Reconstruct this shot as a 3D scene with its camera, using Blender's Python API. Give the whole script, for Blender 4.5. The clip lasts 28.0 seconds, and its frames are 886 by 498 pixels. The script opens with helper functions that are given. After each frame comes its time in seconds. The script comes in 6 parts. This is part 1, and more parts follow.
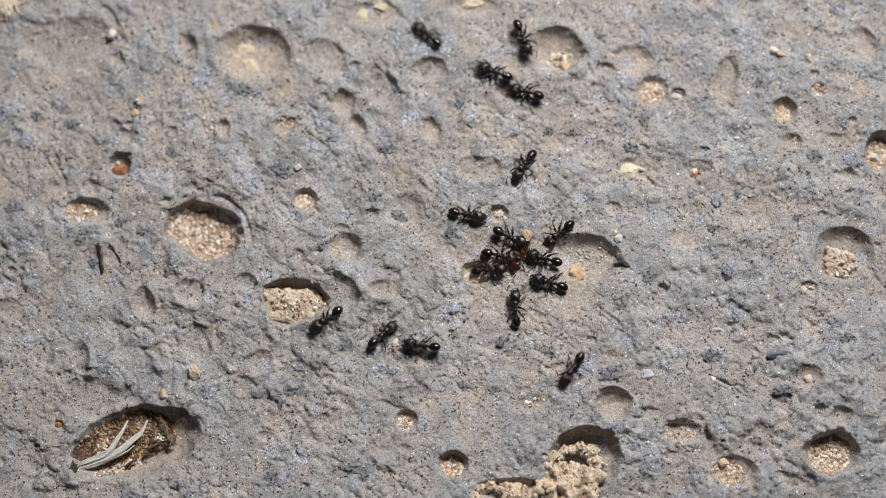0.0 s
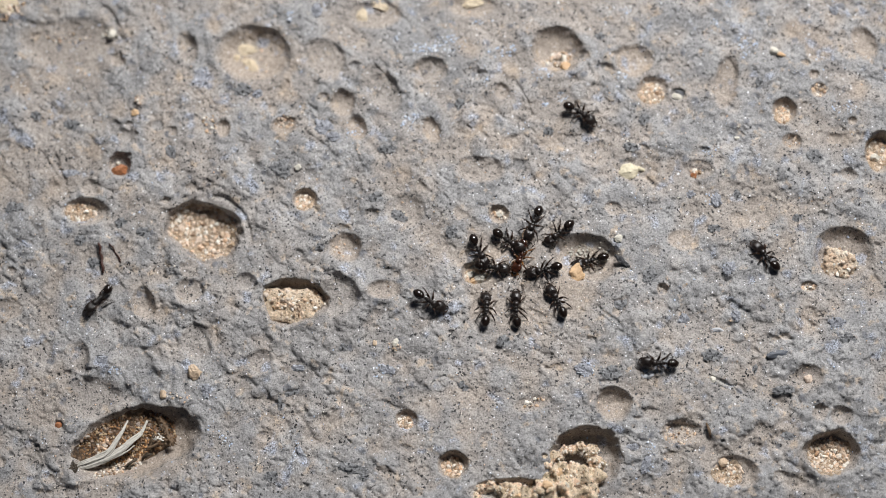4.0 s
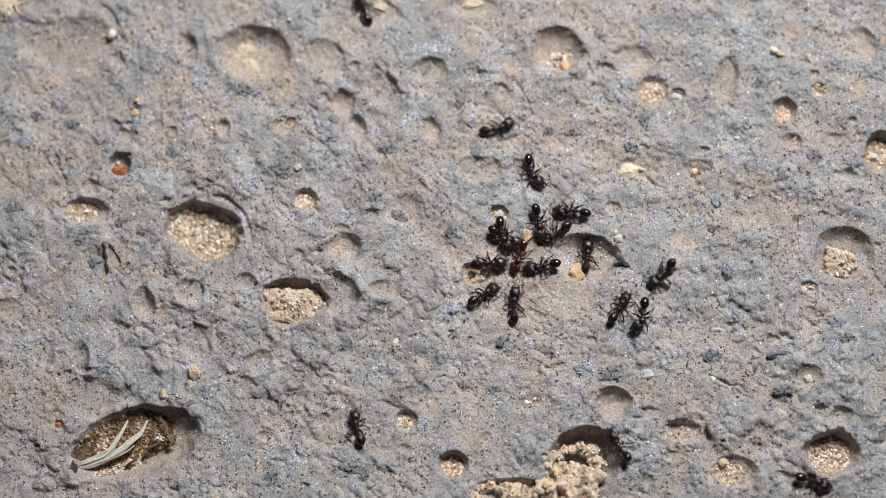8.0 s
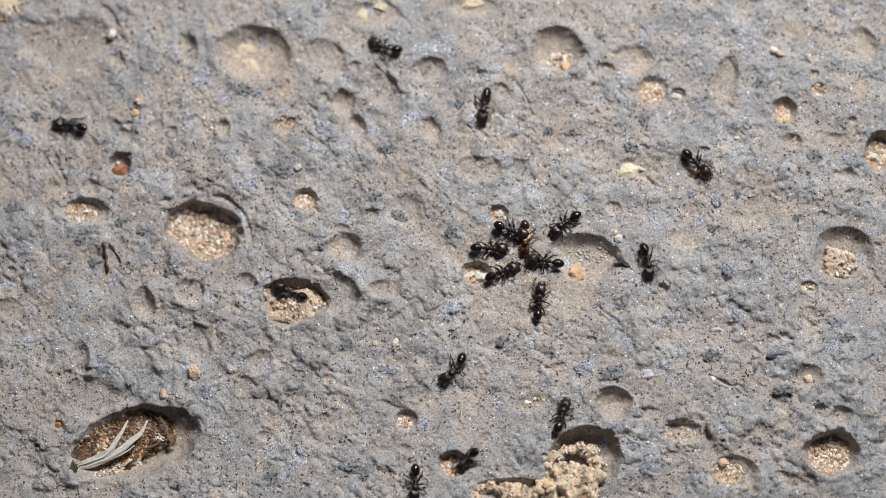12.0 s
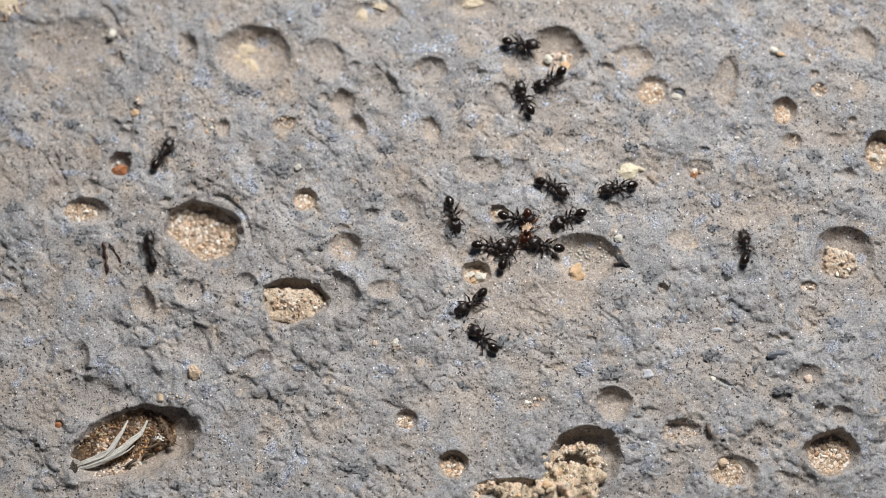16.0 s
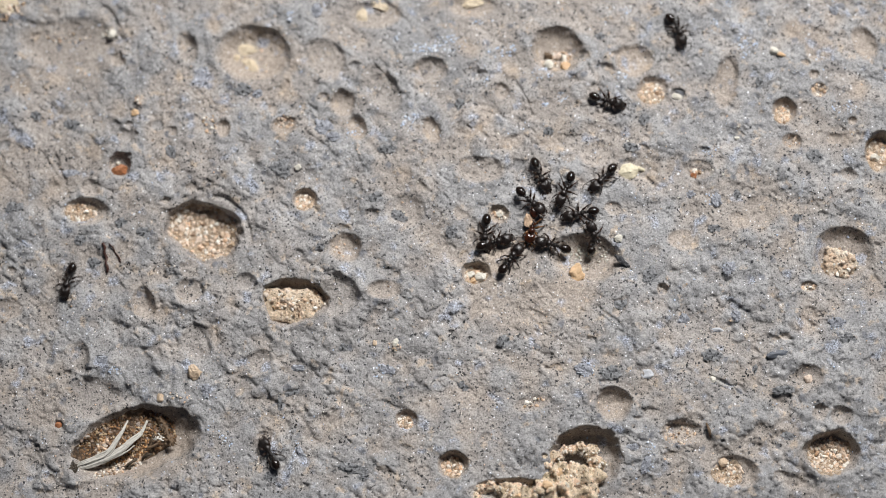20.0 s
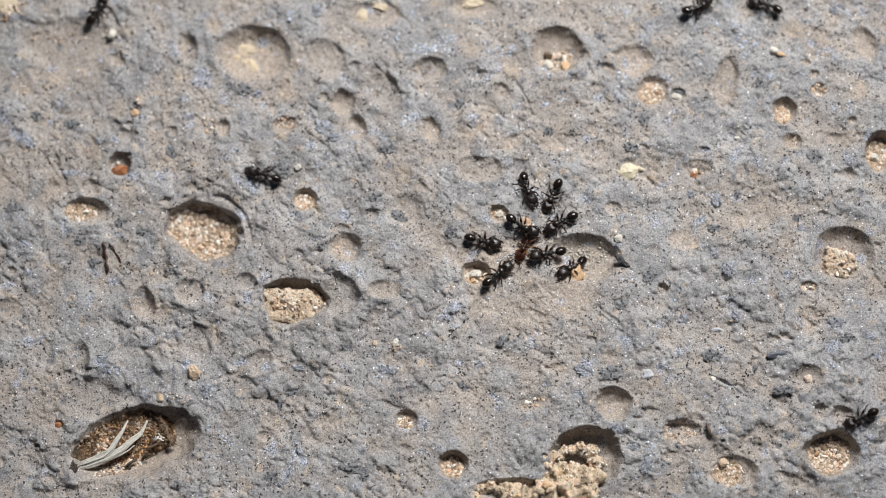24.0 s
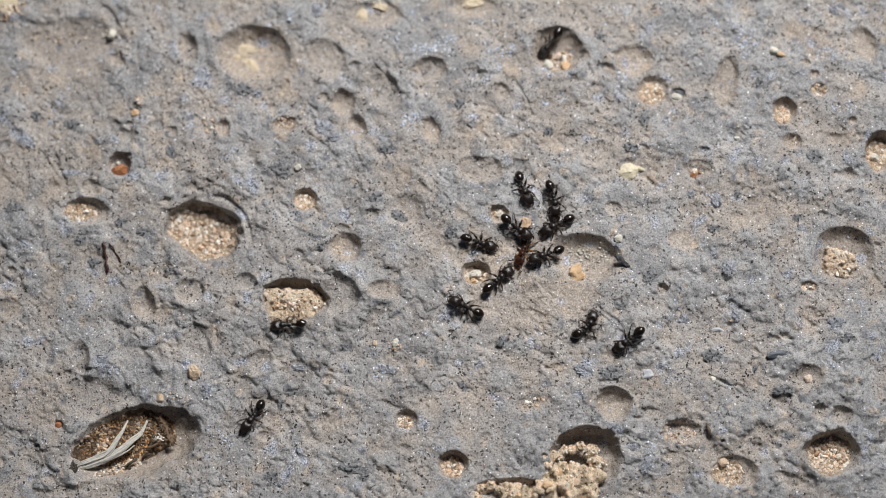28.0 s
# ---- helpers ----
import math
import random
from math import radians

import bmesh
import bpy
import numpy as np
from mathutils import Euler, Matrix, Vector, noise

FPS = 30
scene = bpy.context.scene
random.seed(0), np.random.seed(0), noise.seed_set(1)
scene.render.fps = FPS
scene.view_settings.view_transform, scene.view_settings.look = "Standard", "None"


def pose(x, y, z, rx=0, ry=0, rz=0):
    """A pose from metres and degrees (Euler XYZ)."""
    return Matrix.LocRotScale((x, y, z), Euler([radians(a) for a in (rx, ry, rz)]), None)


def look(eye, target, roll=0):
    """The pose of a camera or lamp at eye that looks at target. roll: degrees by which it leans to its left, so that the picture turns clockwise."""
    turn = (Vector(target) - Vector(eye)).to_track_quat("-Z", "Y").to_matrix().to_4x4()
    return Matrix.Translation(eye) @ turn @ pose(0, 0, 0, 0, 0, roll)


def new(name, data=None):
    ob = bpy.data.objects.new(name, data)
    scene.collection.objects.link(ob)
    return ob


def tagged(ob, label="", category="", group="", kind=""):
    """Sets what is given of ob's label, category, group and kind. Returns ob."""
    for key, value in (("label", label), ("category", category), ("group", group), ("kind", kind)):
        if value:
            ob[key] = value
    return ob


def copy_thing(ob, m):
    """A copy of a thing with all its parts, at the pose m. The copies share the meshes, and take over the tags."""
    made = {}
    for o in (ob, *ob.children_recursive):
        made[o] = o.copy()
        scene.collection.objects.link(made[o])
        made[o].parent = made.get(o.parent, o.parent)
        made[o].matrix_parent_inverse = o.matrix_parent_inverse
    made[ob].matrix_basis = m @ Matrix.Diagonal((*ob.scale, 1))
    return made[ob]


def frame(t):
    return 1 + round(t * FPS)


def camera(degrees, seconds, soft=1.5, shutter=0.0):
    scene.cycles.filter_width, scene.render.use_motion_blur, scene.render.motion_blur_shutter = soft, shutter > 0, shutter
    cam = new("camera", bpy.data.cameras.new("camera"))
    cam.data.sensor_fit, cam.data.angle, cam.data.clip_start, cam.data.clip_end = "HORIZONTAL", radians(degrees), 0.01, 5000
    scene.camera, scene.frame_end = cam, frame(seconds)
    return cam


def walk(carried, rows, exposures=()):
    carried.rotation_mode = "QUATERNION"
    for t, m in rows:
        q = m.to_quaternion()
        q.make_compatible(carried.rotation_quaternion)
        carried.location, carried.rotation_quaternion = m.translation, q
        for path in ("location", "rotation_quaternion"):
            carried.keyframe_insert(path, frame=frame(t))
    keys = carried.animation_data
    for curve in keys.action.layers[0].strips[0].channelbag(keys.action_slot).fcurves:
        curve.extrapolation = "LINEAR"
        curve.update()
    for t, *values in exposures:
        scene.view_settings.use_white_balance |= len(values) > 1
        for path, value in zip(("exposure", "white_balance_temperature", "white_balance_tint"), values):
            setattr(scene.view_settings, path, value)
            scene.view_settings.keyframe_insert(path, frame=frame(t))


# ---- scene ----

# One plan for the whole place: u runs to the right and v down over the slab, in units of
# 0.04 mm, from the upper left corner of the field; heights are in the same unit.
S = 4.0e-5
MIDU, MIDV = 784.0, 441.0
FOV = 20.0
STAND = MIDU * S / math.tan(radians(FOV / 2))

# The slab lies aslant: it drops away towards the upper edge.
SLOPE_U, SLOPE_V = 0.025, 0.17


def rise(u, v):
    return SLOPE_U * np.clip(u - MIDU, -1200, 1200) + SLOPE_V * np.clip(v - MIDV, -800, 800)


def place(u, v, h=0.0):
    """World place of a plan place at a height over the slab's mean plane; places lower down the slope lie a little farther out."""
    z = rise(u, v) + h
    k = S * (1 - rise(u, v) * S / STAND)
    return Vector(((u - MIDU) * k, (MIDV - v) * k, z * S))


cam = camera(FOV, 28.0, soft=0.8, shutter=0.35)
cam.data.dof.use_dof = True
cam.data.dof.focus_distance, cam.data.dof.aperture_fstop = STAND - 40 * S, 13.0
walk(cam, [(0.0, pose(0, 0, STAND)), (28.0, pose(0, 0, STAND))], [(0.0, -0.06), (1.5, 0.0), (6.0, 0.01), (12.0, 0.01), (19.0, 0.04), (25.0, 0.035), (27.0, 0.01), (28.0, -0.10)])

# ---- light ----
# A small lamp stands close above the far edge of the field; a faint sky fills the shadows.
world = bpy.data.worlds.new("world")
scene.world = world
world.use_nodes = True
wn = world.node_tree
sky = wn.nodes.new("ShaderNodeTexSky")
sky.sky_type, sky.sun_disc = "NISHITA", False
sky.sun_elevation, sky.sun_rotation = radians(46), radians(4)
wn.links.new(sky.outputs[0], wn.nodes["Background"].inputs[0])
wn.nodes["Background"].inputs[1].default_value = 0.0100
lamp_data = bpy.data.lights.new("lamp", "AREA")
lamp_data.shape, lamp_data.size = "DISK", 0.080
lamp_data.spread = radians(70)
lamp_data.energy, lamp_data.color = 0.1215, (0.978, 0.968, 0.963)
lamp = new("lamp", lamp_data)
lamp.matrix_world = look((0.058, 0.155, 0.152), (0.001, 0.007, 0.0))


# ---- materials ----
def material(name):
    m = bpy.data.materials.new(name)
    m.use_nodes = True
    nt = m.node_tree
    return m, nt, nt.nodes["Principled BSDF"]


def node(nt, kind, **values):
    n = nt.nodes.new(kind)
    for k, v in values.items():
        n.inputs[k].default_value = v
    return n


def coords(nt):
    return nt.nodes.new("ShaderNodeTexCoord").outputs["Object"]


def noise_tex(nt, size, detail=3.0, rough=0.55):
    """Noise whose features are about `size` plan units across."""
    n = node(nt, "ShaderNodeTexNoise", Scale=1.0 / (size * S), Detail=detail, Roughness=rough)
    nt.links.new(coords(nt), n.inputs["Vector"])
    return n.outputs["Fac"]


def ramp(nt, fac, *stops):
    r = nt.nodes.new("ShaderNodeValToRGB")
    e = r.color_ramp.elements
    while len(e) < len(stops):
        e.new(0.5)
    for k, (p, c) in zip(e, stops):
        k.position = p
        k.color = (c, c, c, 1) if not isinstance(c, tuple) else (*c, 1)
    nt.links.new(fac, r.inputs[0])
    return r.outputs[0]


def mix(nt, fac, a, b, blend="MIX"):
    m = nt.nodes.new("ShaderNodeMix")
    m.data_type, m.blend_type = "RGBA", blend
    for slot, v in ((0, fac), (6, a), (7, b)):
        if isinstance(v, (int, float)):
            m.inputs[slot].default_value = v
        elif isinstance(v, tuple):
            m.inputs[slot].default_value = (*v, 1)
        else:
            nt.links.new(v, m.inputs[slot])
    return m.outputs[2]


def bump(nt, bsdf, height, strength, distance):
    b = node(nt, "ShaderNodeBump", Strength=strength, Distance=distance * S)
    nt.links.new(height, b.inputs["Height"])
    nt.links.new(b.outputs[0], bsdf.inputs["Normal"])


def cells(nt, size, share, inner, outer, wobble=0.35):
    """Scattered uneven spots: one cell in so many, soft from `inner` to `outer` of a cell's size."""
    add = nt.nodes.new("ShaderNodeVectorMath")
    add.operation = "MULTIPLY_ADD"
    n = node(nt, "ShaderNodeTexNoise", Scale=1.6 / (size * S), Detail=2.0)
    c = coords(nt)
    nt.links.new(c, n.inputs["Vector"])
    nt.links.new(n.outputs["Color"], add.inputs[0])
    add.inputs[1].default_value = (wobble * size * S,) * 3
    nt.links.new(c, add.inputs[2])
    v = node(nt, "ShaderNodeTexVoronoi", Scale=1.0 / (size * S))
    nt.links.new(add.outputs[0], v.inputs["Vector"])
    sep = nt.nodes.new("ShaderNodeSeparateColor")
    nt.links.new(v.outputs["Color"], sep.inputs[0])
    return mix(nt, 1.0, ramp(nt, sep.outputs[0], (1 - share - 0.01, 0.0), (1 - share, 1.0)),
               ramp(nt, v.outputs["Distance"], (inner, 1.0), (outer, 0.0)), "MULTIPLY")


def slab_material():
    m, nt, p = material("weathered_mortar")
    mid = noise_tex(nt, 34, 4, 0.6)
    fine = noise_tex(nt, 8, 4, 0.65)
    grit = noise_tex(nt, 3.0, 2, 0.65)
    base = mix(nt, ramp(nt, mid, (0.32, 0.0), (0.68, 1.0)), (0.257, 0.256, 0.26), (0.412, 0.404, 0.399))
    dust = nt.nodes.new("ShaderNodeAttribute")
    dust.attribute_name = "dust"
    tan = mix(nt, ramp(nt, fine, (0.3, 0.0), (0.7, 1.0)), (0.35, 0.29, 0.24), (0.50, 0.425, 0.355))
    base = mix(nt, dust.outputs["Fac"], base, tan)
    blot = ramp(nt, noise_tex(nt, 24, 3, 0.6), (0.60, 0.0), (0.70, 1.0))
    base = mix(nt, mix(nt, 0.5, (0, 0, 0), blot), base, (0.57, 0.44, 0.31))
    blue = ramp(nt, noise_tex(nt, 36, 2, 0.5), (0.62, 0.0), (0.72, 1.0))
    sheen = mix(nt, ramp(nt, grit, (0.48, 0.0), (0.62, 1.0)), (0.27, 0.29, 0.34), (0.50, 0.55, 0.66))
    base = mix(nt, mix(nt, 0.75, (0, 0, 0), blue), base, sheen)
    sand = ramp(nt, grit, (0.34, 0.68), (0.64, 1.24))
    base = mix(nt, 1.0, base, sand, "MULTIPLY")
    stone = cells(nt, 22, 0.15, 0.18, 0.34, 0.8)
    base = mix(nt, mix(nt, 0.8, (0, 0, 0), stone), base, mix(nt, grit, (0.10, 0.105, 0.12), (0.25, 0.26, 0.29)))
    spot_a = cells(nt, 5.4, 0.42, 0.25, 0.32, 1.2)
    spot_b = cells(nt, 9.5, 0.44, 0.21, 0.28, 1.5)
    pore = mix(nt, 1.0, mix(nt, 1.0, spot_a, spot_b, "ADD"), cells(nt, 17.0, 0.22, 0.13, 0.20, 1.6), "ADD")
    thick = ramp(nt, noise_tex(nt, 46, 3, 0.6), (0.36, 0.45), (0.58, 1.0))
    pore = mix(nt, 1.0, pore, thick, "MULTIPLY")
    pore = mix(nt, 1.0, pore, ramp(nt, dust.outputs["Fac"], (0.0, 0.6), (0.2, 1.0), (0.62, 1.0), (0.85, 0.25)), "MULTIPLY")
    base = mix(nt, 1.0, base, ramp(nt, noise_tex(nt, 75, 3, 0.55), (0.35, 0.88), (0.65, 1.07)), "MULTIPLY")
    base = mix(nt, pore, base, mix(nt, ramp(nt, mid, (0.4, 0.0), (0.6, 1.0)), (0.022, 0.021, 0.022), (0.06, 0.058, 0.06)))
    # quartz flecks, their sparkle painted near white besides the low roughness
    fleck = mix(nt, 1.0, cells(nt, 7.0, 0.14, 0.14, 0.21), cells(nt, 14.0, 0.03, 0.09, 0.16), "ADD")
    base = mix(nt, fleck, base, (0.86, 0.87, 0.90))
    nt.links.new(base, p.inputs["Base Color"])
    nt.links.new(ramp(nt, fleck, (0.0, 0.80), (1.0, 0.2)), p.inputs["Roughness"])
    h = mix(nt, 0.72, fine, grit)
    h = mix(nt, pore, h, (0.0, 0.0, 0.0))
    bump(nt, p, h, 1.0, 2.6)
    return m


def grain_material(name, a, b, rough=0.6, size=6, spread=0.5):
    """Mineral grains: every grain its own tint between a and b."""
    m, nt, p = material(name)
    geo = nt.nodes.new("ShaderNodeNewGeometry")
    own = mix(nt, geo.outputs["Random Per Island"], a, b)
    f = noise_tex(nt, size, 4, 0.65)
    own = mix(nt, spread, own, mix(nt, f, tuple(0.45 * k for k in a), tuple(min(1.0, 1.25 * k) for k in b)))
    nt.links.new(own, p.inputs["Base Color"])
    p.inputs["Roughness"].default_value = rough
    bump(nt, p, f, 0.6, size * 0.4)
    return m


def chitin(name, dark, edge, rough, relief=0.5, ridged=0.0):
    """Insect skin; ridged: fine lengthwise grooves."""
    m, nt, p = material(name)
    f = noise_tex(nt, 9, 3)
    nt.links.new(mix(nt, ramp(nt, f, (0.35, 0.0), (0.75, 1.0)), dark, edge), p.inputs["Base Color"])
    nt.links.new(ramp(nt, f, (0.3, rough), (0.8, rough + 0.12)), p.inputs["Roughness"])
    p.inputs["IOR"].default_value = 1.56
    h = noise_tex(nt, 1.8, 2)
    if ridged:
        w = node(nt, "ShaderNodeTexWave", Scale=0.314 / (2.6 * S), Distortion=2.5, Detail=2.0)
        w.inputs["Detail Scale"].default_value = 1.2
        w.bands_direction = "Y"
        nt.links.new(coords(nt), w.inputs["Vector"])
        h = mix(nt, ridged, h, w.outputs["Fac"])
    bump(nt, p, h, 0.25 + 0.35 * (relief > 0.8), relief)
    return m


def sand_bed(name, tints, size=5.0, joint=0.62):
    """Packed sand: uneven grains of several tints, matted together by finer dust."""
    m, nt, p = material(name)
    add = nt.nodes.new("ShaderNodeVectorMath")
    add.operation = "MULTIPLY_ADD"
    n = node(nt, "ShaderNodeTexNoise", Scale=0.9 / (size * S), Detail=3.0)
    c = coords(nt)
    nt.links.new(c, n.inputs["Vector"])
    nt.links.new(n.outputs["Color"], add.inputs[0])
    add.inputs[1].default_value = (1.5 * size * S,) * 3
    nt.links.new(c, add.inputs[2])
    v = node(nt, "ShaderNodeTexVoronoi", Scale=1.0 / (size * S))
    nt.links.new(add.outputs[0], v.inputs["Vector"])
    sep = nt.nodes.new("ShaderNodeSeparateColor")
    nt.links.new(v.outputs["Color"], sep.inputs[0])
    col = ramp(nt, sep.outputs[0], *((k / len(tints), c) for k, c in enumerate(tints)))
    mean = tuple(sum(t[k] for t in tints) / len(tints) for k in range(3))
    col = mix(nt, ramp(nt, noise_tex(nt, 14, 3, 0.6), (0.40, 0.1), (0.62, 0.8)), col, mean)
    col = mix(nt, 1.0, col, ramp(nt, v.outputs["Distance"], (0.34, 1.0), (0.66, joint)), "MULTIPLY")
    nt.links.new(mix(nt, 1.0, col, ramp(nt, noise_tex(nt, 3, 3, 0.7), (0.3, 0.66), (0.7, 1.25)), "MULTIPLY"), p.inputs["Base Color"])
    p.inputs["Roughness"].default_value = 0.75
    h = mix(nt, 0.55, ramp(nt, v.outputs["Distance"], (0.0, 1.0), (0.7, 0.0)), noise_tex(nt, 4.5, 4, 0.7))
    bump(nt, p, h, 0.9, size * 0.7)
    return m


def sandstone(name, tints, pits=0.25, fleck=(0.80, 0.74, 0.64)):
    """A cemented lump of sand: blotches of several tints, fine grain and small gaps with their shade painted dark."""
    m, nt, p = material(name)
    col = ramp(nt, noise_tex(nt, 22, 4, 0.62), *((0.30 + 0.40 * k / (len(tints) - 1), c) for k, c in enumerate(tints)))
    f = noise_tex(nt, 3.2, 3, 0.7)
    col = mix(nt, 1.0, col, ramp(nt, f, (0.3, 0.62), (0.7, 1.28)), "MULTIPLY")
    # shade of the small gaps goes into the colour; the bump sinks the same spots
    gap_shade = mix(nt, 1.0, cells(nt, 8.0, pits, 0.20, 0.36, 1.2), cells(nt, 4.0, pits, 0.20, 0.36, 1.0), "ADD")
    col = mix(nt, gap_shade, col, tuple(0.35 * c for c in tints[0]))
    col = mix(nt, cells(nt, 7.0, 0.10, 0.22, 0.34, 0.8), col, fleck)
    nt.links.new(col, p.inputs["Base Color"])
    p.inputs["Roughness"].default_value = 0.7
    h = mix(nt, gap_shade, mix(nt, 0.5, f, noise_tex(nt, 7, 4, 0.7)), (0.0, 0.0, 0.0))
    bump(nt, p, h, 1.0, 6.0)
    return m


def mixed_sand(name, tints, rough):
    """Loose sand: each grain takes one of several mineral tints."""
    m, nt, p = material(name)
    geo = nt.nodes.new("ShaderNodeNewGeometry")
    col = ramp(nt, geo.outputs["Random Per Island"], *((k / len(tints), c) for k, c in enumerate(tints)))
    f = noise_tex(nt, 3.5, 3, 0.6)
    nt.links.new(mix(nt, 1.0, col, ramp(nt, f, (0.3, 0.7), (0.7, 1.15)), "MULTIPLY"), p.inputs["Base Color"])
    p.inputs["Roughness"].default_value = rough
    bump(nt, p, f, 0.5, 1.5)
    return m


SLAB = slab_material()
TINTS = ((0.68, 0.53, 0.39), (0.78, 0.64, 0.52), (0.42, 0.28, 0.16), (0.84, 0.74, 0.64),
         (0.74, 0.48, 0.3), (0.8, 0.66, 0.52), (0.27, 0.17, 0.1), (0.89, 0.84, 0.75))
PACKED = ((0.5, 0.39, 0.27), (0.62, 0.49, 0.37), (0.3, 0.2, 0.13), (0.7, 0.59, 0.47),
         (0.58, 0.4, 0.25), (0.4, 0.3, 0.19))
EARTH = ((0.40, 0.19, 0.07), (0.11, 0.06, 0.03), (0.58, 0.31, 0.13), (0.05, 0.03, 0.02), (0.70, 0.53, 0.33), (0.22, 0.11, 0.05), (0.42, 0.36, 0.31),
         (0.14, 0.08, 0.04))
DARK_EARTH = tuple(tuple(0.6 * c for c in t) for t in EARTH)
DULL = ((0.42, 0.34, 0.23), (0.52, 0.42, 0.29), (0.33, 0.26, 0.17), (0.24, 0.19, 0.12), (0.58, 0.50, 0.39), (0.46, 0.33, 0.21))
SAND, SANDBED = mixed_sand("tan_sand", TINTS, 0.75), sand_bed("packed_tan_sand", PACKED, 5.0, 0.6)
CHALK = mixed_sand("pale_grey_sand", ((0.50, 0.47, 0.40), (0.62, 0.60, 0.52), (0.72, 0.70, 0.64), (0.40, 0.35, 0.28)), 0.6)
SOIL, SOILBED = mixed_sand("rusty_soil", EARTH, 0.7), sand_bed("packed_rusty_soil", DARK_EARTH, 6.5, 0.4)
GREYSAND, GREYBED = mixed_sand("grey_tan_sand", DULL, 0.6), sand_bed("packed_grey_tan_sand", DULL, 6.0)
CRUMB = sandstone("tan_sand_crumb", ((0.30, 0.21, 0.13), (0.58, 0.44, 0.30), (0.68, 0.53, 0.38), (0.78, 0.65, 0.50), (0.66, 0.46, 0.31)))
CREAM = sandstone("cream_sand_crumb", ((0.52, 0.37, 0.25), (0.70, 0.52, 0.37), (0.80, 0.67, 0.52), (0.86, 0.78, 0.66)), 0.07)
# the darkest olive tint paints shaded crevices into the large clump
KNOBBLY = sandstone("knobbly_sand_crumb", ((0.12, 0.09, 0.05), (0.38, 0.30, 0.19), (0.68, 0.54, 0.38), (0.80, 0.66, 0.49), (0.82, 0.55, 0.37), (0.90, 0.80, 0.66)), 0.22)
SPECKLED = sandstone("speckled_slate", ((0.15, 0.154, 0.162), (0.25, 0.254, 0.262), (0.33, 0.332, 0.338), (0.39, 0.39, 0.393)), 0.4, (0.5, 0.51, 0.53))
BLUESTONE = sandstone("lavender_grey_stone", ((0.26, 0.268, 0.295), (0.36, 0.372, 0.41), (0.46, 0.475, 0.525), (0.58, 0.60, 0.65)), 0.2, (0.85, 0.88, 0.95))
# quartz whose bluish glint is painted into the tints, besides the low roughness
GLINT = mixed_sand("bluish_glint_quartz", ((0.66, 0.74, 0.86), (0.86, 0.88, 0.91), (0.48, 0.56, 0.70), (0.60, 0.69, 0.85)), 0.12)
PALE = grain_material("pale_quartz", (0.62, 0.58, 0.49), (0.80, 0.77, 0.69), 0.45, 7, 0.35)
MILKY = grain_material("milky_quartz", (0.50, 0.51, 0.54), (0.66, 0.67, 0.70), 0.35, 8, 0.3)
PEACH = grain_material("peach_feldspar", (0.80, 0.60, 0.48), (0.92, 0.78, 0.66), 0.5, 6, 0.3)
CREAMY = grain_material("cream_stone", (0.64, 0.57, 0.40), (0.78, 0.71, 0.55), 0.5, 12, 0.25)
AMBER = grain_material("amber_feldspar", (0.62, 0.38, 0.20), (0.84, 0.60, 0.38), 0.5, 5, 0.5)
TANSTONE = grain_material("tan_sandstone_grain", (0.48, 0.34, 0.22), (0.80, 0.63, 0.46), 0.6, 4, 0.75)
OCHRE = grain_material("ochre_crust", (0.64, 0.48, 0.32), (0.87, 0.74, 0.57), 0.7, 5, 0.6)
HUSK = grain_material("peach_brown_grain", (0.50, 0.34, 0.22), (0.74, 0.54, 0.38), 0.5, 6, 0.4)
RUST = grain_material("rust_seed", (0.36, 0.13, 0.05), (0.48, 0.21, 0.09), 0.5, 10, 0.4)
BLACKISH = grain_material("dark_stone", (0.05, 0.053, 0.06), (0.17, 0.175, 0.19), 0.5, 3, 0.85)
SLATE = grain_material("smooth_slate", (0.09, 0.10, 0.12), (0.19, 0.205, 0.235), 0.45, 8, 0.4)
GRIT = grain_material("black_grit", (0.018, 0.018, 0.02), (0.10, 0.10, 0.11), 0.5, 3, 0.3)
REDBARK = grain_material("dark_red_bark", (0.028, 0.010, 0.008), (0.11, 0.045, 0.032), 0.45, 3, 0.6)
STRAW = grain_material("bleached_straw", (0.50, 0.46, 0.40), (0.84, 0.80, 0.73), 0.55, 7, 0.5)
ROOT = grain_material("blackened_root", (0.018, 0.014, 0.010), (0.10, 0.075, 0.05), 0.7, 3, 0.6)
BROWN = grain_material("brown_husk", (0.085, 0.055, 0.03), (0.19, 0.125, 0.075), 0.7, 6, 0.5)
SHELL = chitin("black_chitin", (0.006, 0.004, 0.003), (0.022, 0.012, 0.008), 0.13)
LIMB = chitin("brown_black_chitin", (0.012, 0.007, 0.005), (0.06, 0.028, 0.014), 0.25)
MATT = chitin("sculptured_black_chitin", (0.006, 0.0042, 0.0035), (0.020, 0.012, 0.009), 0.32, 0.75, 0.6)
AMBERLIMB = chitin("amber_chitin", (0.07, 0.026, 0.009), (0.30, 0.14, 0.045), 0.22)
PREY = chitin("red_brown_chitin", (0.012, 0.0045, 0.003), (0.075, 0.021, 0.008), 0.15)


# ---- the slab: one sheet, finely modelled in the field and running out to the horizon ----
def run_out(lo, hi, step, far):
    inner = np.arange(lo, hi + step, step)
    tail, d = [], step
    while not tail or tail[-1] < far:
        d *= 1.3
        tail.append((tail[-1] if tail else 0) + d)
    tail = np.array(tail)
    return np.concatenate([lo - tail[::-1], inner, inner[-1] + tail])


